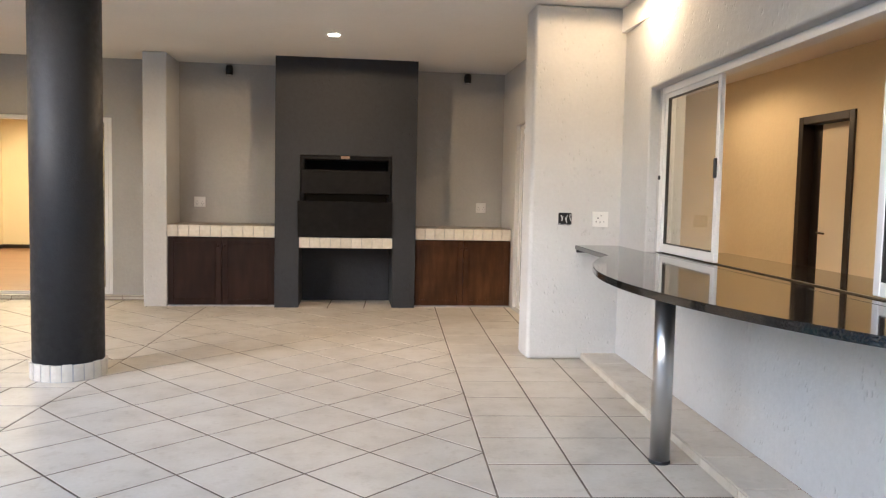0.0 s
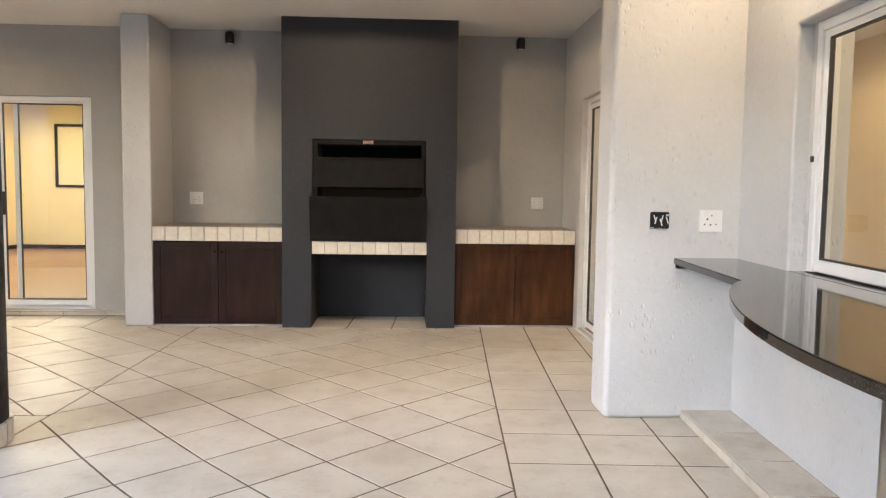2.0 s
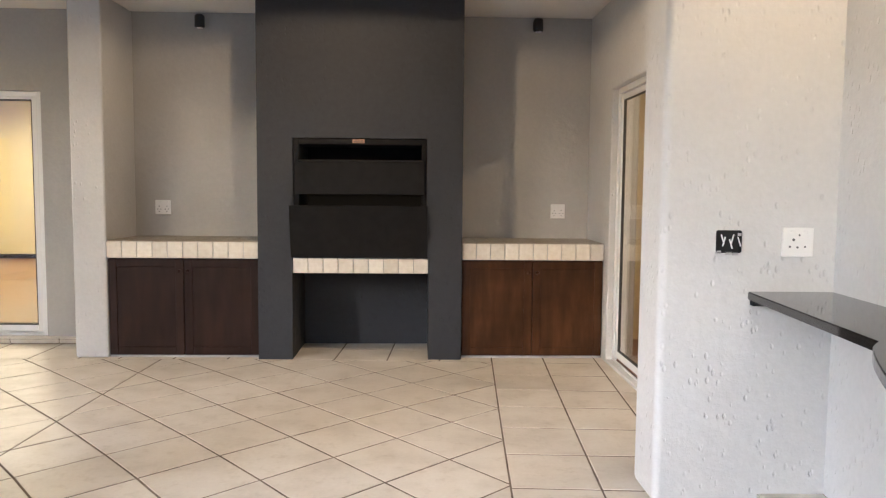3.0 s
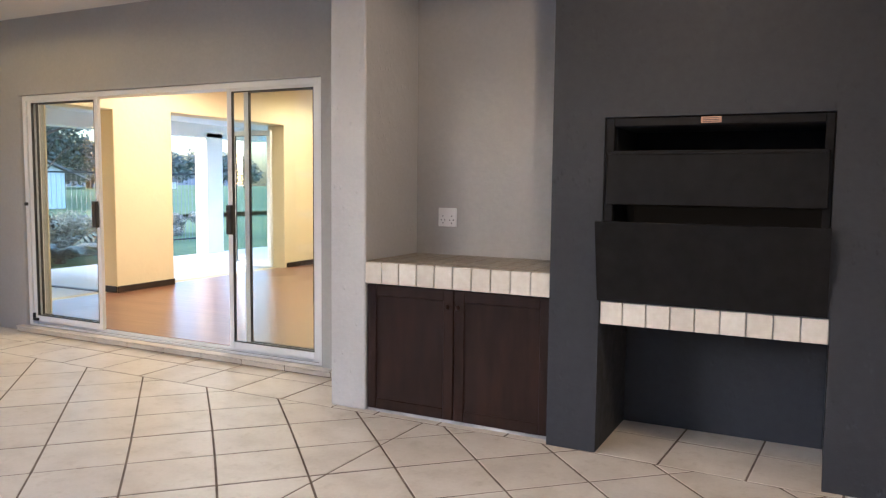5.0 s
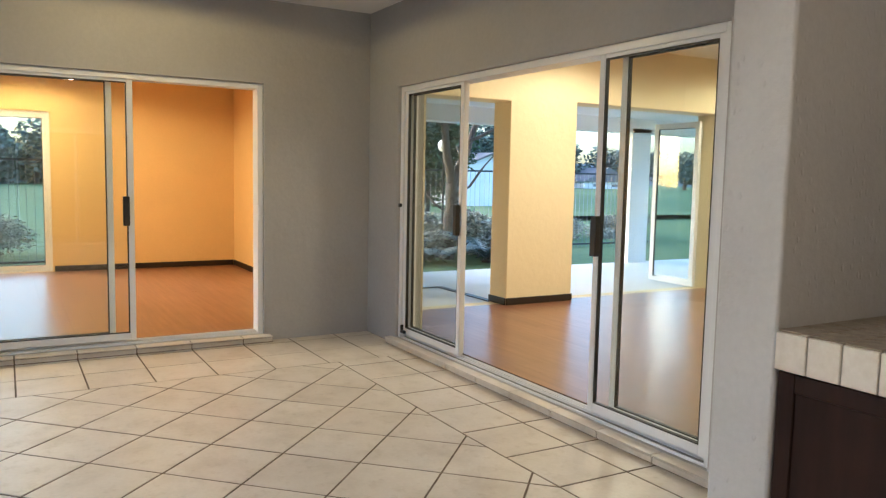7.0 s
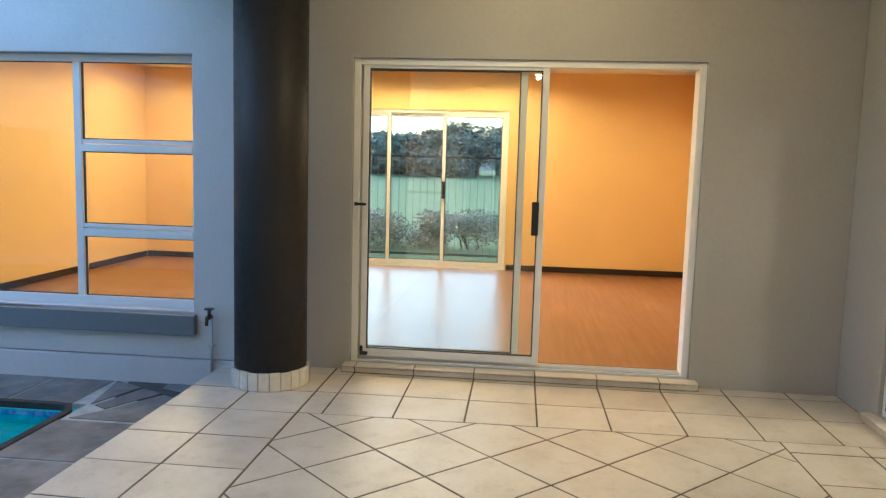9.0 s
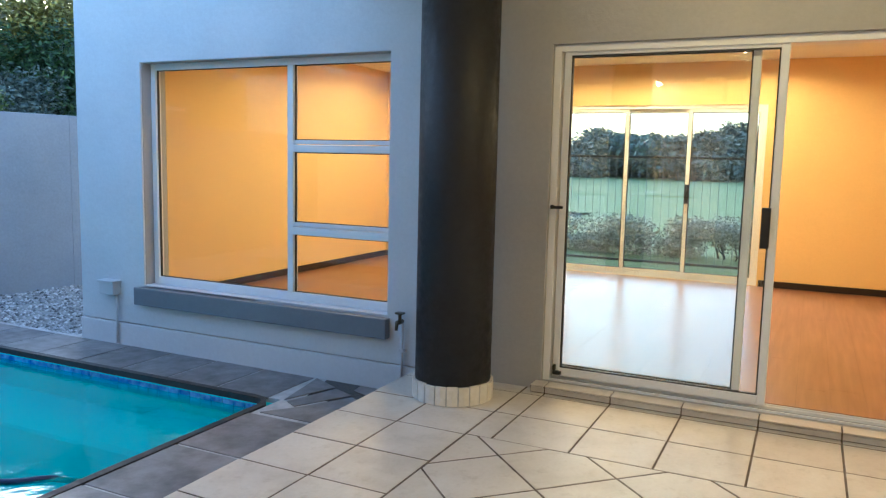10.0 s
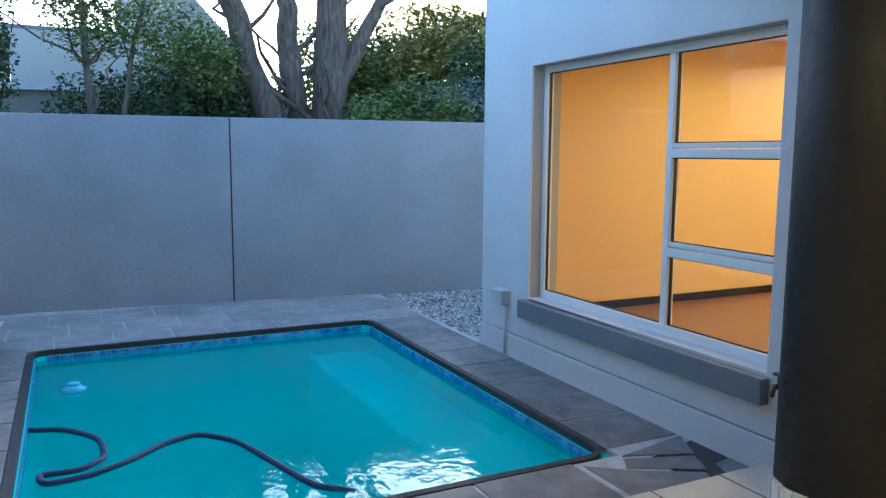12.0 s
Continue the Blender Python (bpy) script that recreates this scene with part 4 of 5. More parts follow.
part("coping", ring_bm(rounded(PX0 - 0.05, PX1 + 0.05, PY0 - 0.05, PY1 + 0.05, 0.2), inner, PZ - 0.04, PZ + 0.004), M["coping"], pool, "dark rounded coping")
part("shell", ring_bm(rounded(PX0 - 0.2, PX1 + 0.2, PY0 - 0.2, PY1 + 0.2, 0.3), rounded(PX0 + 0.01, PX1 - 0.01, PY0 + 0.01, PY1 - 0.01, 0.1), -1.6, PZ - 0.04), M["pool_plaster"], pool)
part("bottom", box(PX0 - 0.1, PX1 + 0.1, PY0 - 0.1, PY1 + 0.1, -1.62, -1.45), M["pool_plaster"], pool)
# paler plaster stands in for the brighter, shallower water here
part("bench", box(PX0, PX0 + 0.62, PY0, PY1, -1.5, -0.46, 0.02), M["pool_ledge_bright"], pool)
part("bench_step", box(PX0 + 0.01, PX0 + 0.75, PY1 - 0.95, PY1, -1.5, -0.36, 0.03), M["pool_ledge_bright"], pool)
part("water", box(PX0 + 0.004, PX1 - 0.004, PY0 + 0.004, PY1 - 0.004, WATER - 0.001, WATER), M["water"], pool)
k = 0.1
tile_bm = box(0.002, k - 0.004, 0, 0.008, -0.095, -0.003, 0.0015)
tile_mesh = bpy.data.meshes.new("mosaic_tile")
tile_bm.to_mesh(tile_mesh)
tile_bm.free()
tile_mesh.materials.append(M["pool_tile"])
for start, rz, length in (((PX0 + 0.012, PY1 - 0.08), -90, PY1 - PY0 - 0.12), ((PX0 + 0.08, PY0 + 0.012), 0, PX1 - PX0 - 0.12), ((PX1 - 0.012, PY0 + 0.08), 90, PY1 - PY0 - 0.12)):
    for j in range(int(length / k)):
        ob = new("mosaic_tile", tile_mesh)
        ob.parent = pool
        d = Vector((math.cos(radians(rz)), math.sin(radians(rz))))
        ob.matrix_basis = pose(start[0] + d.x * j * k, start[1] + d.y * j * k, PZ - 0.04, 0, 0, rz)

# slate paving round the pool
paving = structure("pavement", ring_bm([(-7.16, 5.45), (-7.16, -0.95), (-2.6, -0.95), (-2.6, 5.45)], [(PX0 - 0.06, PY1 + 0.06), (PX0 - 0.06, PY0 - 0.06), (PX1 + 0.06, PY0 - 0.06), (PX1 + 0.06, PY1 + 0.06)], -0.6, PZ - 0.006),
                   M["mortar"], None, "mortar bed of the pool paving", "paving")
structure("pavement_back", box(-2.59, 2.2, -1.0, 0.29, -0.6, PZ - 0.01), M["mortar"], None, "grey paving behind the bar", "paving")
rnd = random.Random(3)


def slab(x0, x1, y0, y1, mat="slate"):
    part("slab", box(x0 + 0.009, x1 - 0.009, y0 + 0.009, y1 - 0.009, PZ - 0.02, PZ - 0.002 + rnd.random() * 0.003, 0.003), M[mat], paving)


y = 4.60
while y > 0.95:  # row between pool and house
    slab(-7.11, PX0 - 0.045, y - 0.47, y)
    y -= 0.47
x = -7.14
while x < -2.7:  # rows by the garden wall
    w = 0.46 + 0.06 * rnd.random()
    slab(x, x + w, 0.33, PY0 - 0.045, "pale_slate")
    slab(x - 0.12, x + w - 0.12, -0.16, 0.33, "pale_slate")
    slab(x + 0.06, x + w + 0.06, -0.72, -0.16, "pale_slate")
    x += w
y = PY1 + 0.05
while y > 0.9:  # rows on the far long side
    slab(PX1 + 0.045, PX1 + 0.5, y - 0.5, y)
    slab(PX1 + 0.5, -2.62, y - 0.62, y - 0.12)
    y -= 0.5
x = PX0 + 0.25
while x < -2.7:  # row between pool and patio
    slab(x, min(x + 0.62, -2.62), PY1 + 0.045, 5.42)
    x += 0.62
# broken corner stones near the tap
for pts in (((-6.58, 4.72), (-7.10, 4.62), (-6.98, 4.86)), ((-6.56, 4.76), (-6.95, 4.89), (-6.88, 5.06), (-6.5, 4.86)), ((-6.5, 4.90), (-6.84, 5.09), (-6.7, 5.40), (-6.3, 5.40), (-6.3, 4.74)), ((-6.98, 5.02), (-7.10, 5.0), (-7.10, 5.2), (-6.9, 5.24))):
    part("broken_slab", prism(pts, PZ - 0.02, PZ), M["slate"], paving)
part("wet_patch", prism([(-7.112, 4.70), (-6.72, 4.80), (-6.66, 5.41), (-7.112, 5.41)], PZ - 0.012, PZ - 0.0045), M["wet_slate"], paving)

# pool hose and floating dispenser
def hose_curve(name, f, n, r, mat, label, category):
    cu = bpy.data.curves.new(name, "CURVE")
    cu.dimensions, cu.bevel_depth, cu.bevel_resolution = "3D", r, 4
    sp = cu.splines.new("NURBS")
    sp.points.add(n)
    for k in range(n + 1):
        sp.points[k].co = (*f(k / n), 1)
    sp.use_endpoint_u, sp.order_u = True, 4
    cu.materials.append(mat)
    return tagged(new(name, cu), label, category)


HOSE = [(-3.55, 2.66), (-3.78, 2.74), (-3.97, 3.00), (-3.99, 3.33), (-3.86, 3.47), (-3.64, 3.45), (-3.68, 3.60), (-3.90, 3.57), (-4.10, 3.45), (-4.30, 3.26), (-4.52, 3.17), (-4.72, 3.40), (-4.85, 3.85), (-4.97, 4.25), (-5.25, 4.40), (-5.5, 4.3)]


def hose_at(s):
    k = min(int(s * (len(HOSE) - 1)), len(HOSE) - 2)
    f = s * (len(HOSE) - 1) - k
    a, b = HOSE[k], HOSE[k + 1]
    sink = 0.004 if s < 0.9 else 0.004 - (s - 0.9) * 2.0
    return (a[0] + (b[0] - a[0]) * f, a[1] + (b[1] - a[1]) * f, WATER + sink)


hose_curve("pool_hose", hose_at, 30, 0.018, M["hose"], "dark blue pool cleaner hose floating in the water", "hose")
fl = empty("pool_float", pose(-3.83, 1.86, WATER - 0.02), "pale blue floating chlorine dispenser in the pool", "pool float")
part("body", lathe([(0.03, -0.09), (0.05, -0.05), (0.055, 0.0), (0.085, 0.012), (0.09, 0.03), (0.06, 0.045), (0.05, 0.06)], 24), M["float"], fl, smooth=True)
part("cap", lathe([(0.045, 0.06), (0.045, 0.072), (0.02, 0.08)], 20), M["float"], fl, smooth=True)

# gravel beside the house
structure("gravel_bed", prism([(-7.12, 2.05), (-7.12, -0.75), (-12.5, -0.05), (-12.5, 2.05)], -0.6, PZ - 0.02), M["concrete"], None, "bed of grey pebbles beside the house", "ground")
verts, faces = [], []
rnd = random.Random(11)
for k in range(5200):
    x = -7.15 - 3.2 * rnd.random() ** 1.3
    y = -0.7 + 2.75 * rnd.random()
    if y < -0.60 - (x + 7.1) * 0.13:
        continue
    r, z, i = 0.009 + 0.017 * rnd.random(), PZ - 0.02, len(verts)
    a = rnd.random() * 6.28
    for j in range(4):
        verts.append((x + r * math.cos(a + j * 1.57) * (0.7 + 0.6 * rnd.random()), y + r * math.sin(a + j * 1.57) * (0.7 + 0.6 * rnd.random()), z + r * 0.3))
    verts += [(x, y, z + r * 0.9), (x, y, z - 0.004)]
    for j in range(4):
        faces += [(i + j, i + (j + 1) % 4, i + 4), (i + (j + 1) % 4, i + j, i + 5)]
data = bpy.data.meshes.new("pebbles")
data.from_pydata(verts, [], faces)
data.materials.append(M["gravel"])
tagged(new("pebbles", data), "loose grey pebbles beside the house", "pebbles", kind="stuff")

# garden wall
GW = pose(-3.18, -0.99, 0, 0, 0, 180 - 7.0)
structure("wall_garden", wall_bm(-6.5, 9.5, -0.6, 1.885, 0.16), M["garden_wall"], GW, "blue-grey plastered garden wall", soft=0.01)
structure("garden_wall_joint", box(2.326, 2.341, -0.006, 0.002, -0.17, 1.88), M["coping"], GW, "dark movement joint in the garden wall", "joint")
structure("garden_wall_joint", box(5.80, 5.82, -0.006, 0.002, -0.17, 1.88), M["garden_wall"], GW, "faint movement joint in the garden wall", "joint")

# meter box with its pipe and the garden tap
mb = empty("meter_box", pose(-7.13, 2.50, 0.26), "pale grey electrical box with a conduit on the house wall", "electrical box")
part("body", box(0, 0.085, -0.085, 0.085, 0.0, 0.105, 0.005), M["box_paint"], mb)
part("lid", box(-0.0, 0.10, -0.095, 0.095, 0.105, 0.120, 0.004), M["box_paint"], mb)
part("conduit", rod((0.03, 0.06, -0.42), (0.03, 0.06, 0.0), 0.011), M["box_paint"], mb, smooth=True)
tap = empty("garden_tap", pose(-7.10, 5.33, 0.02), "dark brass garden tap on a standpipe", "tap")
bm = rod((0, 0, -0.16), (0, 0, 0.33), 0.011)
part("pipe", bm, M["box_paint"], tap, smooth=True)
bm = rod((0, 0, 0.32), (0.075, 0, 0.32), 0.016)
add_rod(bm, (0.075, 0, 0.325), (0.085, 0, 0.27), 0.013, 0.011)
add_rod(bm, (0.035, 0, 0.32), (0.035, 0, 0.375), 0.012)
part("spout", bm, M["brass"], tap, smooth=True)
part("tap_lever", box(0.01, 0.06, -0.03, 0.03, 0.375, 0.388, 0.004), M["brass"], tap)
part("clip", box(-0.03, 0.012, -0.02, 0.02, 0.10, 0.12, 0.003), M["box_paint"], tap)


# ---- trees and plants ----
def leaves(bm_or_lists, centre, radii, count, size, rnd, shell=0.55, flat=0.5):
    """Adds small folded leaves in an uneven cloud."""
    verts, faces = bm_or_lists
    cx, cy, cz = centre
    for _ in range(count):
        d = Vector((rnd.gauss(0, 1), rnd.gauss(0, 1), rnd.gauss(0, 1))).normalized()
        r = shell + (1 - shell) * rnd.random() ** 0.7
        r *= 1 + 0.30 * noise.noise(d * 2.3 + Vector((cx, cy, cz)))
        p = Vector((cx + d.x * radii[0] * r, cy + d.y * radii[1] * r, cz + d.z * radii[2] * r))
        s = size * (0.6 + 0.8 * rnd.random())
        u = Vector((rnd.gauss(0, 1), rnd.gauss(0, 1), rnd.gauss(0, flat))).normalized()
        v = u.cross(Vector((rnd.gauss(0, 1), rnd.gauss(0, 1), rnd.gauss(0, 1)))).normalized()
        i = len(verts)
        verts += [tuple(p - u * s), tuple(p + v * s * 0.42), tuple(p + u * s), tuple(p - v * s * 0.42)]
        faces.append((i, i + 1, i + 2, i + 3))


def lists_object(name, lists, mat, parent=None):
    data = bpy.data.meshes.new(name)
    data.from_pydata(lists[0], [], lists[1])
    data.materials.append(mat)
    ob = new(name, data)
    ob.parent = parent
    return ob


def limb(bm, pts, radii, sides=10):
    """A bent, tapering limb through points."""
    rings = []
    for k, (p, r) in enumerate(zip(pts, radii)):
        p = Vector(p)
        ahead = Vector(pts[min(k + 1, len(pts) - 1)]) - Vector(pts[max(k - 1, 0)])
        u = ahead.cross(Vector((0.23, 0.96, 0.11))).normalized()
        v = ahead.cross(u).normalized()
        rings.append([bm.verts.new(p + u * (r * math.cos(6.2832 * j / sides) * (1 + 0.10 * math.sin(3 * j))) + v * (r * math.sin(6.2832 * j / sides))) for j in range(sides)])
    for lo, hi in zip(rings, rings[1:]):
        for j in range(sides):
            bm.faces.new((lo[j], lo[(j + 1) % sides], hi[(j + 1) % sides], hi[j]))
    bm.faces.new(rings[-1])


def wander(a, b, n, amount, rnd):
    a, b = Vector(a), Vector(b)
    pts = [a.lerp(b, k / n) for k in range(n + 1)]
    return [tuple(p + Vector((rnd.gauss(0, amount), rnd.gauss(0, amount), rnd.gauss(0, amount * 0.4))) * (0 if k == 0 else 1)) for k, p in enumerate(pts)]


def bush(x, y, z, radii, count, size, mat, label, seed, clumps=9):
    rnd = random.Random(seed)
    b = empty("bush", pose(x, y, -0.6), label, "bush")
    lists = ([], [])
    for k in range(clumps):
        c = (rnd.gauss(0, 0.45) * radii[0], rnd.gauss(0, 0.45) * radii[1], z + 0.6 + rnd.uniform(-0.55, 0.5) * radii[2])
        q = 0.42 + 0.25 * rnd.random()
        leaves(lists, c, (radii[0] * q, radii[1] * q, radii[2] * q), count // clumps, size, rnd, 0.35)
    lists_object("foliage", lists, mat, b)
    bm = bmesh.new()
    for k in range(6):
        limb(bm, wander((rnd.gauss(0, 0.06), rnd.gauss(0, 0.06), 0.0), (rnd.gauss(0, 0.35) * radii[0], rnd.gauss(0, 0.35) * radii[1], z + 0.6 + rnd.random() * radii[2] * 0.5), 5, 0.04, rnd), [0.03, 0.026, 0.02, 0.016, 0.011, 0.006], 6)
    part("stems", bm, M["palm_bark"], b)
    return b


def tree(x, y, stems, crown, count, size, mat, label, seed, twigs=26):
    """stems: (from, to, thick, thin) limbs; crown: clumps as (centre, radii)."""
    rnd = random.Random(seed)
    t = empty("tree", pose(x, y, -0.6), label, "tree")
    bm = bmesh.new()
    tips = []
    for a, b, r0, r1 in stems:
        pts = wander(a, b, 7, 0.018, rnd)
        limb(bm, pts, [r0 + (r1 - r0) * k / 7 for k in range(8)], 14)
        tips += [(pts[k], r1) for k in (4, 5, 6, 7)]
    part("trunk", bm, M["bark"], t, smooth=True)
    bm = bmesh.new()
    for k in range(twigs):
        p, r = rnd.choice(tips)
        e = Vector(p) + Vector((rnd.gauss(0, 0.7), rnd.gauss(0, 0.7), rnd.uniform(0.5, 1.6)))
        limb(bm, wander(p, e, 6, 0.06, rnd), [min(r * 0.4, 0.035) * (1 - j / 7) + 0.004 for j in range(7)], 6)
    part("branchwork", bm, M["bark"], t)
    lists = ([], [])
    for c, q in crown:
        leaves(lists, c, q, count // max(1, len(crown)), size, rnd, 0.2)
    lists_object("crown", lists, mat, t)
    return t


# big bare-stemmed trees behind the garden wall
tree(-6.95, -3.0, [((0.0, 0, 0), (0.42, 0, 2.62), 0.24, 0.19), ((0.42, 0, 2.55), (1.12, 0.05, 4.5), 0.19, 0.13), ((-0.12, -0.1, 1.5), (0.10, -0.1, 3.4), 0.17, 0.15), ((0.10, -0.1, 3.3), (0.26, -0.1, 5.2), 0.15, 0.11)],
     [((1.2, -0.5, 6.4), (1.6, 1.5, 1.0)), ((-0.6, 0.0, 6.8), (1.5, 1.4, 0.9))], 5200, 0.06, M["leaf"], "tall tree with leaning grey-brown trunks behind the garden wall", 5)
tree(-7.42, -2.95, [((0.05, 0, 0), (0.05, 0, 3.3), 0.27, 0.23), ((0.05, 0, 3.2), (-0.03, 0.05, 5.6), 0.23, 0.17), ((-0.08, 0, 3.1), (-1.15, -0.05, 5.0), 0.13, 0.07)],
     [((-0.5, 0.0, 6.9), (1.8, 1.6, 1.0)), ((-2.6, 0.2, 6.2), (1.2, 1.2, 0.7))], 5200, 0.06, M["leaf"], "tall tree with a thick rough trunk behind the garden wall", 6)
tree(-4.35, -2.6, [((0, 0, 0), (0.28, 0, 4.4), 0.055, 0.03), ((0, 0, 1.8), (-0.55, 0.1, 4.2), 0.045, 0.02)],
     [((0.1, 0, 3.7), (0.6, 0.6, 0.55)), ((-0.75, 0, 3.55), (0.7, 0.6, 0.5)), ((0.55, 0, 4.2), (0.6, 0.6, 0.45)), ((-0.3, 0, 4.3), (0.9, 0.7, 0.5)), ((-1.3, -0.2, 3.3), (0.5, 0.5, 0.5))], 12000, 0.032, M["leaf"], "young leafy tree with thin stems behind the garden wall", 8, 16)
bush(-9.45, -2.6, 1.95, (0.9, 0.7, 0.85), 19000, 0.036, M["olive_leaf"], "dense grey-green olive bush behind the garden wall", 21, 18)
bush(-8.35, -2.7, 1.95, (0.85, 0.7, 0.72), 14000, 0.040, M["leaf"], "fresh green bush behind the garden wall", 22, 16)
bush(-10.8, -2.7, 2.3, (1.0, 0.9, 1.4), 22000, 0.042, M["dark_leaf"], "dark green conical hedge behind the garden wall", 23, 20)
bush(-11.2, -3.4, 3.6, (0.9, 0.9, 0.7), 8000, 0.045, M["yellow_leaf"], "yellow-green shrub top behind the garden wall", 24, 12)
bush(-10.1, -5.2, 3.5, (1.3, 0.9, 0.9), 14000, 0.05, M["yellow_leaf"], "yellowish tree crown behind the garden wall", 25, 16)
bush(-9.2, -5.8, 2.8, (1.5, 0.9, 1.2), 16000, 0.052, M["leaf"], "green tree crown behind the garden wall", 26, 16)
bush(-5.6, -3.6, 1.9, (1.3, 0.6, 0.75), 15000, 0.04, M["dark_leaf"], "dark green hedge behind the garden wall", 27, 18)
bush(-5.9, -4.2, 2.6, (1.0, 0.7, 0.8), 11000, 0.042, M["leaf"], "green shrub behind the garden wall", 28, 16)
bush(-2.75, -2.9, 2.9, (0.55, 0.6, 1.1), 9000, 0.042, M["dark_leaf"], "dark leafy shrub behind the garden wall", 29, 14)
bush(-13.5, -6.0, 2.8, (2.4, 1.6, 2.4), 20000, 0.075, M["olive_leaf"], "grey-green trees beyond the garden", 30, 20)
bush(-11.0, -9.5, 2.4, (3.2, 1.6, 2.0), 20000, 0.085, M["dark_leaf"], "dark trees beyond the neighbouring garden", 31, 20)
bush(-7.4, -9.0, 1.6, (2.2, 1.4, 1.3), 14000, 0.08, M["dark_leaf"], "dark low hedge beyond the neighbouring garden", 34, 18)

# out-of-view trees added to block bright sky from the lounge window's reflection
for x, y, h, seed in ((0.6, -6.5, 5.4, 35), (3.6, -7.4, 6.0, 36), (6.8, -6.8, 5.6, 37)):
    tree(x, y, [((0, 0, 0), (0.2, 0.1, h * 0.6), 0.2, 0.1), ((0.1, 0, h * 0.35), (-0.9, 0.3, h * 0.75), 0.09, 0.04)],
         [((0, 0, h * 0.72), (1.9, 1.6, h * 0.26)), ((-0.9, 0.2, h * 0.45), (1.5, 1.3, h * 0.24)), ((1.1, -0.1, h * 0.45), (1.5, 1.3, h * 0.24))], 9000, 0.11, M["dark_leaf"], "unseen dark green tree beyond the garden wall, added for the window reflection", seed, 12)
# neighbouring house behind the wall
nb = empty("neighbour_house", pose(-3.4, -6.2, -0.6), "white neighbouring house with a grey tiled roof", "house")
part("wall", wall_bm(-3.0, 1.6, 0, 4.0, 0.25, [(0.25, 0.75, 2.6, 3.9)]), M["grey_wall"], nb)
part("window", box(0.26, 0.74, 0.15, 0.17, 2.61, 3.89), M["black"], nb)
part("window_frame", box(0.22, 0.26, -0.02, 0.1, 2.6, 3.9), M["alu"], nb)
part("roof", prism([(-3.3, 0), (1.9, 0), (1.9, -5), (-3.3, -5)], 4.0, 4.1), M["roof_tile"], nb)
bm = prism([(-2.9, 3.2), (-0.4, 5.9), (-0.4, 3.2)], 0.4, 5.0)
bmesh.ops.transform(bm, matrix=Matrix(((1, 0, 0, -1.2), (0, 0, -1, 0.2), (0, 1, 0, 0), (0, 0, 0, 1))), verts=bm.verts[:])
part("gable", bm, M["concrete"], nb)
structure("neighbour_wall", box(-6.4, 0.5, -4.62, -4.45, -0.6, 2.36), M["concrete"], None, "grey neighbouring boundary wall", "wall")
structure("neighbour_coping", box(-7.0, 0.5, -4.68, -4.38, 2.36, 2.45), M["white_outer"], None, "white coping on the neighbouring wall", "coping")

# ---- golf course side ----
def palisade(x0, y0, x1, y1, label):
    f = empty("palisade_fence", pose(0, 0, 0), label, "fence")
    d = Vector((x1 - x0, y1 - y0))
    n = int(d.length / 0.13)
    for z in (1.56, -0.22):
        part("rail", add_box(bmesh.new(), 0, d.length, -0.02, 0.02, z, z + 0.04), M["fence_paint"], f).matrix_basis = pose(x0, y0, 0, 0, 0, math.degrees(math.atan2(d.y, d.x)))
    bm = box(-0.0035, 0.0035, -0.0035, 0.0035, -0.6, 1.60)
    data = bpy.data.meshes.new("fence_bar")
    bm.to_mesh(data)
    bm.free()
    data.materials.append(M["fence_wire"])
    for k in range(n):
        ob = new("fence_bar", data)
        ob.parent = f
        ob.matrix_basis = pose(x0 + d.x * k / n, y0 + d.y * k / n, 0)
    return f


palisade(-15.8, -1.0, -15.8, 22.0, "thin black palisade fence along the golf course")
structure("lawn", box(-30, -12.3, 1.0, 26, -0.62, -0.28), M["grass"], None, "mown green garden lawn", "lawn")
# gently rising fairway
bm = bmesh.new()
n = 28
grid = [[bm.verts.new((-30 - 5.0 * i, -70 + 7.5 * j, -0.35 + 0.75 * (1 - math.exp(-((i * 5.0) / 26) ** 2)) * (0.75 + 0.35 * math.sin(0.35 * j + 0.2 * i)))) for j in range(n)] for i in range(20)]
for i in range(19):
    for j in range(n - 1):
        bm.faces.new((grid[i][j], grid[i + 1][j], grid[i + 1][j + 1], grid[i][j + 1]))
structure("fairway", bm, M["grass"], None, "rising green golf fairway", "ground")
rnd = random.Random(90)
for k in range(16):
    y = -4 + 1.75 * k
    bush(-17.2 - rnd.random() * 0.9, y, 0.02, (0.8, 1.05, 0.55), 6000, 0.036, M["pale_leaf"], "grey-green shrubs behind the fence", 100 + k, 5)
for k in range(50):
    y = -46 + 2.3 * k
    x = -78 - 16 * rnd.random()
    h = 5.0 + 2.0 * rnd.random()
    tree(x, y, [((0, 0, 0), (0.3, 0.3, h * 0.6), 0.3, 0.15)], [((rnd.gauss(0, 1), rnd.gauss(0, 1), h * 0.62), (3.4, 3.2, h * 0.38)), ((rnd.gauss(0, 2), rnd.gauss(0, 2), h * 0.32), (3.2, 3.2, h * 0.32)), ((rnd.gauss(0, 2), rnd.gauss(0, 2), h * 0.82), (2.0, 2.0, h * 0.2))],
         3000, 0.30, M["hazed_leaf"], "tree at the edge of the golf course", 200 + k, 4)


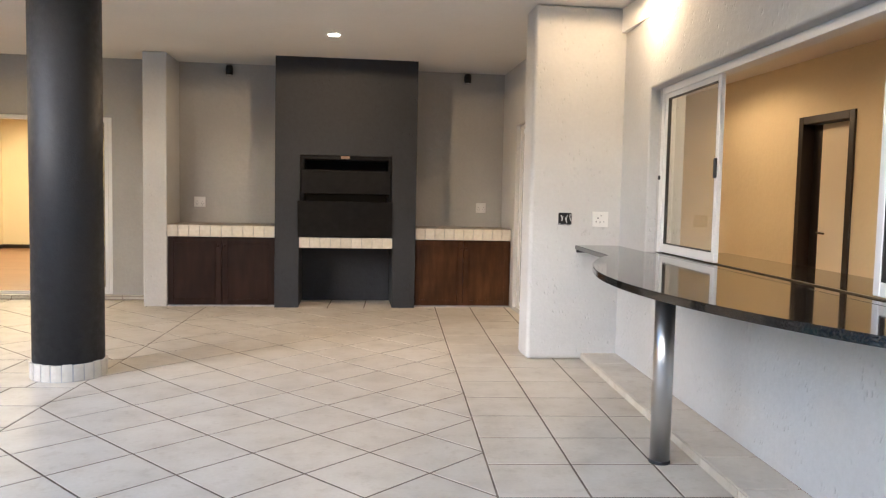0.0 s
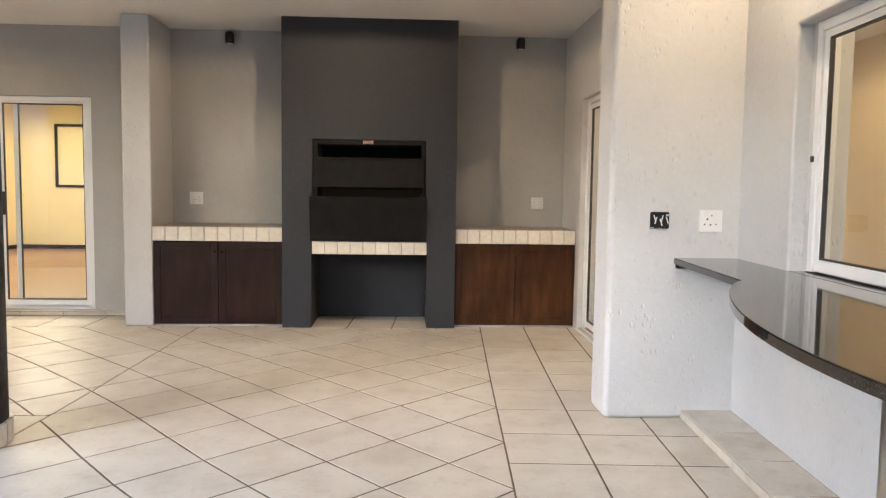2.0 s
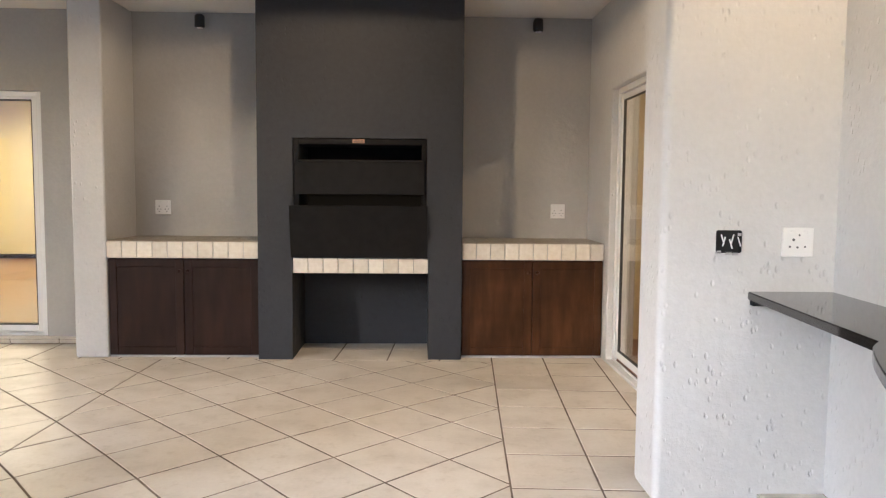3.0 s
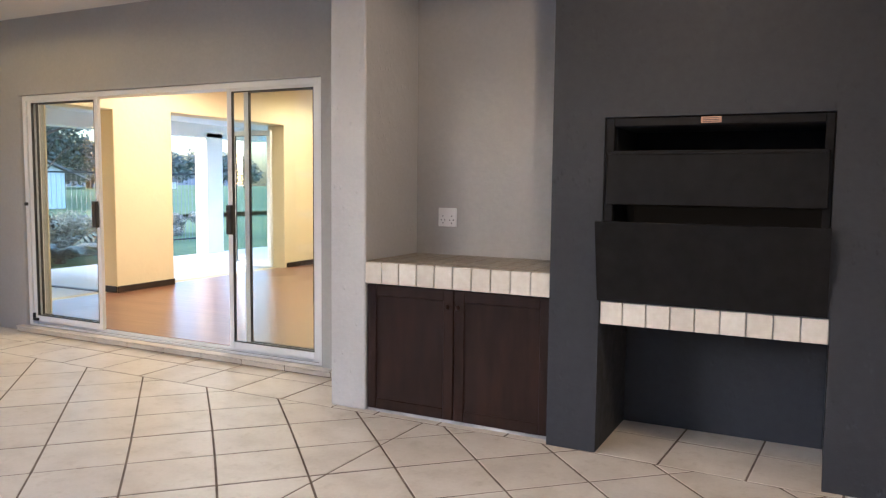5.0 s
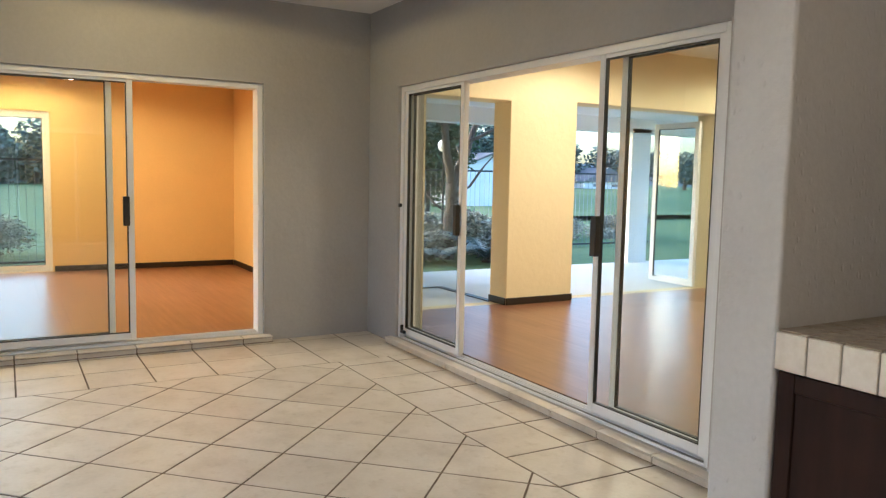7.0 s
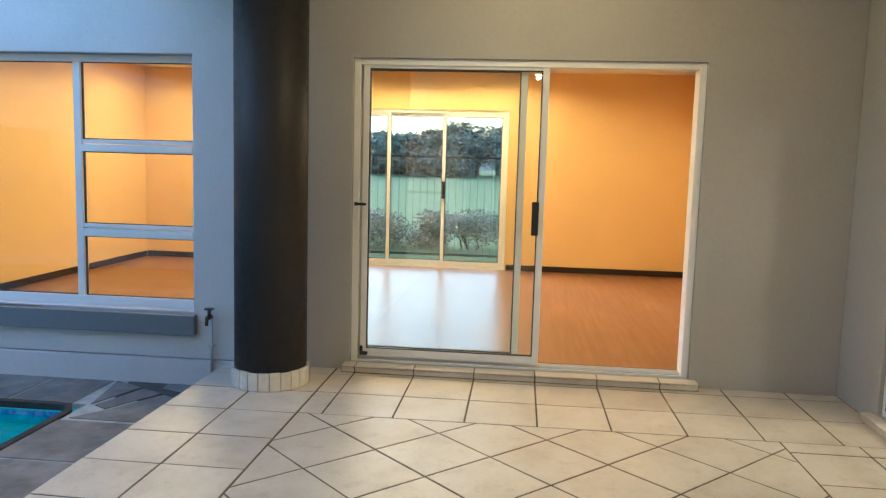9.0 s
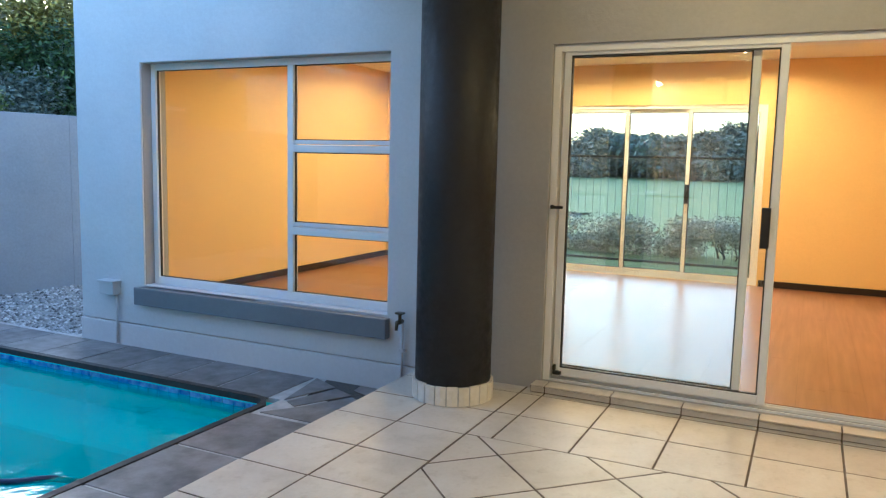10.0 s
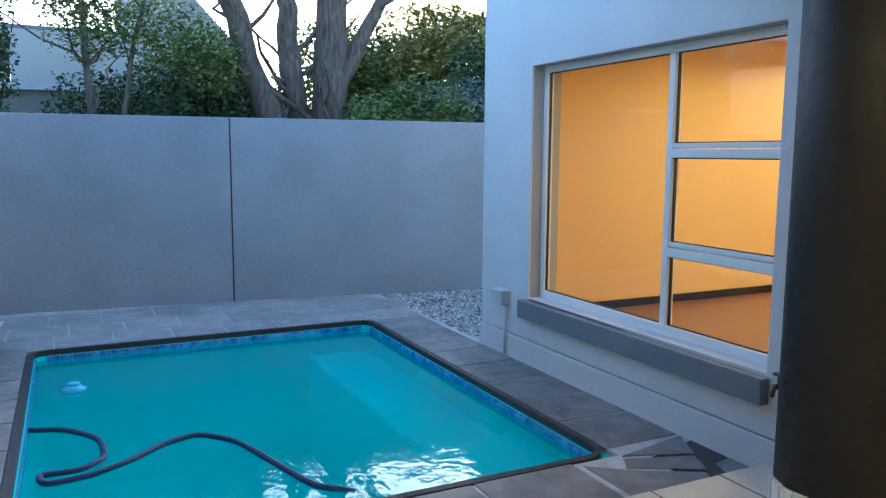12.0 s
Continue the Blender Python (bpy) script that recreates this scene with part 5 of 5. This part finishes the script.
def villa(x, y, w, h, label):
    v = empty("house", pose(x, y, 0), label, "house")
    part("wall", wall_bm(-w / 2, w / 2, -0.6, h, 4.0, [(-w * 0.3, -w * 0.1, 0.6, h * 0.75), (w * 0.12, w * 0.3, 0.6, h * 0.75)]), M["white_outer"], v)
    bm = prism([(-w / 2 - 0.4, h), (0, h + 1.7), (w / 2 + 0.4, h)], -0.4, 4.4)
    bmesh.ops.transform(bm, matrix=Matrix(((1, 0, 0, 0), (0, 0, 1, 0), (0, 1, 0, 0), (0, 0, 0, 1))), verts=bm.verts[:])
    part("roof", bm, M["roof_tile"], v)
    for a, b in ((-0.3, -0.1), (0.12, 0.3)):
        part("window", box(w * a, w * b, 0.05, 0.1, 0.6, h * 0.75), M["sill_paint"], v)
    v.matrix_basis = pose(x, y, 0, 0, 0, 90)
    return v


villa(-96, -10.0, 8, 2.4, "white villa across the golf course")
villa(-96, 16.0, 8, 2.6, "white villa among the trees")
villa(-70.0, 69.0, 7, 1.2, "low white house under the trees")
gh = empty("house", pose(-40.0, 32.6, -0.6), "white gabled house with a grey roof beside the golf course", "house")
bm = prism([(-2.5, 0.0), (2.5, 0.0), (2.5, 2.45), (0.0, 3.42), (-2.5, 2.45)], 0.0, 7.0)
upright = Matrix(((0, 0, -1, 0), (1, 0, 0, 0), (0, 1, 0, 0), (0, 0, 0, 1)))
bmesh.ops.transform(bm, matrix=upright, verts=bm.verts[:])
part("wall", bm, M["white_outer"], gh)
for s in (-1, 1):
    q = [(0.0, 3.44), (s * 4.0, 1.92), (s * 4.0, 2.02), (0.0, 3.56)]
    bm = prism(q if s < 0 else q[::-1], -0.35, 7.2)
    bmesh.ops.transform(bm, matrix=upright, verts=bm.verts[:])
    part("roof_slope", bm, M["roof_tile"], gh)
for k in range(8):
    h = 7.5 + 2.5 * rnd.random()
    tree(-50 - 5 * rnd.random(), 16 + 4.2 * k, [((0, 0, 0), (0.3, 0.2, h * 0.6), 0.28, 0.14), ((0.1, 0.1, h * 0.35), (1.2, -1.4, h * 0.7), 0.14, 0.06)],
         [((0, 0, h * 0.66), (2.6, 2.6, h * 0.3)), ((0.6, -1.8, h * 0.5), (1.8, 1.8, h * 0.22)), ((-0.3, 1.7, h * 0.45), (1.9, 1.8, h * 0.25))], 4200, 0.2, M["olive_leaf"], "dense grey-green tree behind the white house", 400 + k, 6)
# far hill behind the trees
bm = bmesh.new()
crest = [(-205 - 6 * math.sin(0.7 * j), -150 + 12 * j, 5.5 + 3.0 * math.sin(0.45 * j + 1.0) + 1.2 * math.sin(1.3 * j)) for j in range(30)]
top = [bm.verts.new(p) for p in crest]
foot = [bm.verts.new((-165, y, -1.0)) for x, y, z in crest]
back = [bm.verts.new((-250, y, -1.0)) for x, y, z in crest]
for j in range(29):
    bm.faces.new((foot[j], top[j], top[j + 1], foot[j + 1]))
    bm.faces.new((top[j], back[j], back[j + 1], top[j + 1]))
structure("backdrop_hill", bm, M["hill"], None, "low grey-green hill on the horizon", "hill")
tree(-14.5, 14.75, [((0, 0, 0), (0, 0.16, 2.1), 0.15, 0.12), ((0, 0.15, 2.0), (0.1, 1.0, 3.9), 0.09, 0.04), ((0, 0.12, 1.9), (0.1, -0.35, 3.9), 0.10, 0.05), ((0.05, 0.5, 2.8), (0.2, 1.9, 3.4), 0.04, 0.015)],
     [((0, -0.9, 3.3), (0.8, 0.7, 0.4)), ((0.2, 0.6, 4.3), (1.3, 1.0, 0.5)), ((0, 1.6, 3.4), (0.6, 0.6, 0.25))], 2600, 0.06, M["olive_leaf"], "slender garden tree beside the fence", 41)
bush(-14.9, 15.0, 0.25, (0.7, 0.8, 0.62), 6000, 0.06, M["pale_leaf"], "spiky grey-green garden shrub", 42)
bush(-15.1, 16.4, 0.08, (0.6, 0.9, 0.5), 6000, 0.05, M["pale_leaf"], "grey-green garden shrub on the lawn", 43)
for x, y, h, seed in ((-21.5, 16.6, 5.6, 61), (-22.6, 18.6, 6.0, 62)):
    tree(x, y, [((0, 0, 0), (0.2, 0.1, h * 0.6), 0.16, 0.08), ((0.1, 0, h * 0.3), (-0.4, -0.9, h * 0.75), 0.08, 0.03)],
         [((0, 0, h * 0.72), (1.3, 1.3, h * 0.24)), ((0.2, -0.7, h * 0.5), (1.1, 1.1, h * 0.2)), ((0, 0.8, h * 0.5), (1.0, 1.0, h * 0.2)), ((0.1, 0, h * 0.33), (1.1, 1.2, h * 0.14))], 9000, 0.09, M["dark_leaf"], "dark leafy tree behind the fence", seed, 10)


def frond_plant(x, y, z, size, label, seed):
    """A rosette of arching fronds, each with two rows of narrow leaflets."""
    rnd = random.Random(seed)
    plant = empty("frond_plant", pose(x, y, z), label, "plant")
    for k in range(18):
        a, lift, n = k * 2.4 + rnd.random() * 0.4, 0.5 + 0.75 * rnd.random(), 16
        verts, faces = [], []
        for j in range(n + 1):
            f = j / n
            out, up = size * 0.95 * f, size * (lift * f - 0.75 * f * f) + 0.06
            p, side = Vector((math.cos(a) * out, math.sin(a) * out, up)), Vector((-math.sin(a), math.cos(a), 0))
            w = size * 0.26 * math.sin(math.pi * min(1.0, 0.12 + 0.86 * f)) * (0.85 + 0.3 * rnd.random())
            droop = Vector((math.cos(a), math.sin(a), -0.35)) * w * 0.6
            i = len(verts)
            verts += [tuple(p), tuple(p + side * w + droop), tuple(p - side * w + droop)]
            if j:
                faces += [(i - 3, i, i - 2), (i, i - 3, i - 1)]
        lists_object("frond", (verts, faces), M["olive_leaf"] if k % 3 else M["pale_leaf"], plant)
    part("stem", lathe([(0.09, -0.05), (0.11, 0.03), (0.06, 0.10)], 12), M["bark"], plant, smooth=True)
    return plant


frond_plant(-13.7, 15.25, -0.28, 1.25, "arching grey-green fern palm on the lawn", 71)
frond_plant(-14.1, 13.6, -0.28, 1.0, "arching grey-green fern palm beside the garden tree", 72)
globe = empty("garden_lamp", pose(-15.2, 15.05, -0.28), "garden lamp with a white globe on a thin post, unlit", "lamp")
part("post", lathe([(0.03, 0.0), (0.022, 0.1), (0.02, 2.22), (0.045, 2.26)], 14), M["black"], globe, smooth=True)
bm = bmesh.new()
bmesh.ops.create_uvsphere(bm, u_segments=20, v_segments=14, radius=0.135, matrix=pose(0, 0, 2.38))
part("globe", bm, M["white_plastic"], globe, smooth=True)
for k in range(6):
    tree(-72 - 6 * rnd.random(), 52 + 7 * k, [((0, 0, 0), (0.2, 0.2, 3), 0.3, 0.16)], [((0, 0, 4.2), (3.4, 3.4, 1.9)), ((1.5, 1, 3.0), (2.6, 2.6, 1.6))], 2400, 0.3, M["hazed_leaf"], "dark tree beyond the garden", 300 + k, 4)


# ---- tiled patio floor, laid last ----
floor = structure("floor", bmesh.new(), M["grout"], None, "patio floor of cream ceramic tiles with brown joints", "floor")
bm = box(-7.16, -2.85, 5.425, 9.72, -0.45, -0.0022)
add_box(bm, -2.85, 1.9, 0.3, 9.72, -0.45, -0.0022)
bm.to_mesh(floor.data)
bm.free()
T = 0.4182
GAP = 0.0055
PIV = Vector((-1.0, 7.6))


def warp(x, y):
    """The tiling turns by a few degrees towards the bar."""
    s = min(1.0, max(0.0, (x + 4.5 + 1.2 * max(0.0, 6.5 - y)) / 4.5))
    a = radians(SKEW) * s * s * (3 - 2 * s)
    d = Vector((x, y)) - PIV
    f = min(1.0, max(0.0, (7.6 - y) / 2.6))
    e = min(1.0, max(0.0, (x + 2.6) / 3.0))
    return PIV.x + d.x * math.cos(a) - d.y * math.sin(a), PIV.y + d.x * math.sin(a) + d.y * math.cos(a) - 0.157 * s * f * f * (3 - 2 * f) + 0.05 * e * e * (3 - 2 * e)


def clip(poly, x0, x1, y0, y1):
    for axis, lim, keep in ((0, x0, 1), (0, x1, -1), (1, y0, 1), (1, y1, -1)):
        out = []
        for a, b in zip(poly, poly[1:] + poly[:1]):
            ia, ib = keep * (a[axis] - lim) >= 0, keep * (b[axis] - lim) >= 0
            if ia:
                out.append(a)
            if ia != ib:
                f = (lim - a[axis]) / (b[axis] - a[axis])
                out.append((a[0] + (b[0] - a[0]) * f, a[1] + (b[1] - a[1]) * f))
        poly = out
        if len(poly) < 3:
            return []
    return poly


def area(p):
    return 0.5 * sum(a[0] * b[1] - b[0] * a[1] for a, b in zip(p, p[1:] + p[:1]))


def tile_bm_of(poly):
    c = Vector((sum(p[0] for p in poly) / len(poly), sum(p[1] for p in poly) / len(poly)))
    ins = lambda d: [(p[0] + (c.x - p[0]) * d / max(0.02, (Vector(p) - c).length), p[1] + (c.y - p[1]) * d / max(0.02, (Vector(p) - c).length)) for p in poly]
    verts = [(x, y, -0.006) for x, y in poly] + [(x, y, -0.0016) for x, y in poly] + [(x, y, 0.0) for x, y in ins(0.004)]
    n = len(poly)
    faces = [tuple(range(2 * n, 3 * n))]
    for lvl in (0, n):
        faces += [(lvl + k, lvl + (k + 1) % n, lvl + n + (k + 1) % n, lvl + n + k) for k in range(n)]
    return verts, faces


h = T / 2 - GAP
rest = ([], [])


def lay(cx, cy, kind, zone):
    """One tile, cut to its zone."""
    if kind == "square":
        poly = [(cx - h, cy - h), (cx + h, cy - h), (cx + h, cy + h), (cx - h, cy + h)]
    else:
        d = h * math.sqrt(2)
        poly = [(cx, cy - d), (cx + d, cy), (cx, cy + d), (cx - d, cy)]
    e = GAP * 0.8
    cut = clip(poly, zone[0] + e, zone[1] - e, zone[2] + e, zone[3] - e)
    if not cut or area(cut) < 0.0012:
        return
    wx, wy = warp(cx, cy)
    cut = [warp(*p) for p in cut]
    lift = 0.0006 * math.sin(cx * 37.0 + cy * 91.0)
    if wy > 4.4:
        v, f = tile_bm_of([(x - wx, y - wy) for x, y in cut])
        data = bpy.data.meshes.new("tile")
        data.from_pydata(v, [], f)
        data.materials.append(M["tile"])
        ob = new("tile", data)
        ob.parent = floor
        ob.matrix_basis = pose(wx, wy, lift, 0.12 * math.sin(cx * 53), 0.12 * math.sin(cy * 47), 0)
        return
    v, f = tile_bm_of(cut)
    i = len(rest[0])
    rest[0].extend(v)
    rest[1].extend(tuple(i + k for k in q) for q in f)


def field(x0, x1, y0, y1):
    r = T / math.sqrt(2)
    for i in range(int((x0 + 3.017) / r) - 2, int((x1 + 3.017) / r) + 3):
        for j in range(int((y0 - 8.87) / r) - 2, int((y1 - 8.87) / r) + 3):
            if (i + j) % 2:
                lay(-3.017 + i * r, 8.87 + j * r, "diamond", (x0, x1, y0, y1))


def rows(x0, x1, y0, y1, ox, oy):
    for i in range(int((x0 - ox) / T) - 2, int((x1 - ox) / T) + 2):
        for j in range(int((y0 - oy) / T) - 2, int((y1 - oy) / T) + 2):
            lay(ox + (i + 0.5) * T, oy + (j + 0.5) * T, "square", (x0, x1, y0, y1))


AX = 0.525
field(-6.17, -2.07, 6.24, 8.97)
field(-2.07, AX, 0.3, 8.97)
rows(-7.15, -6.17, 6.24, 9.65, -6.17, WEST_JOINT)
rows(-6.17, -2.71, 8.97, 9.65, -6.02, 8.97)
rows(-7.15, -2.07, 5.42, 6.24, -6.16, 5.40)
rows(-2.85, -2.07, 0.3, 5.42, -2.07, 5.42)
rows(AX, 2.3, 0.3, 8.97, AX, 6.05)
rows(-2.71, 1.52, 8.97, 9.70, AX, 8.97)
far_tiles = lists_object("tile", rest, M["tile"], floor)
far_tiles["kind"] = "stuff"
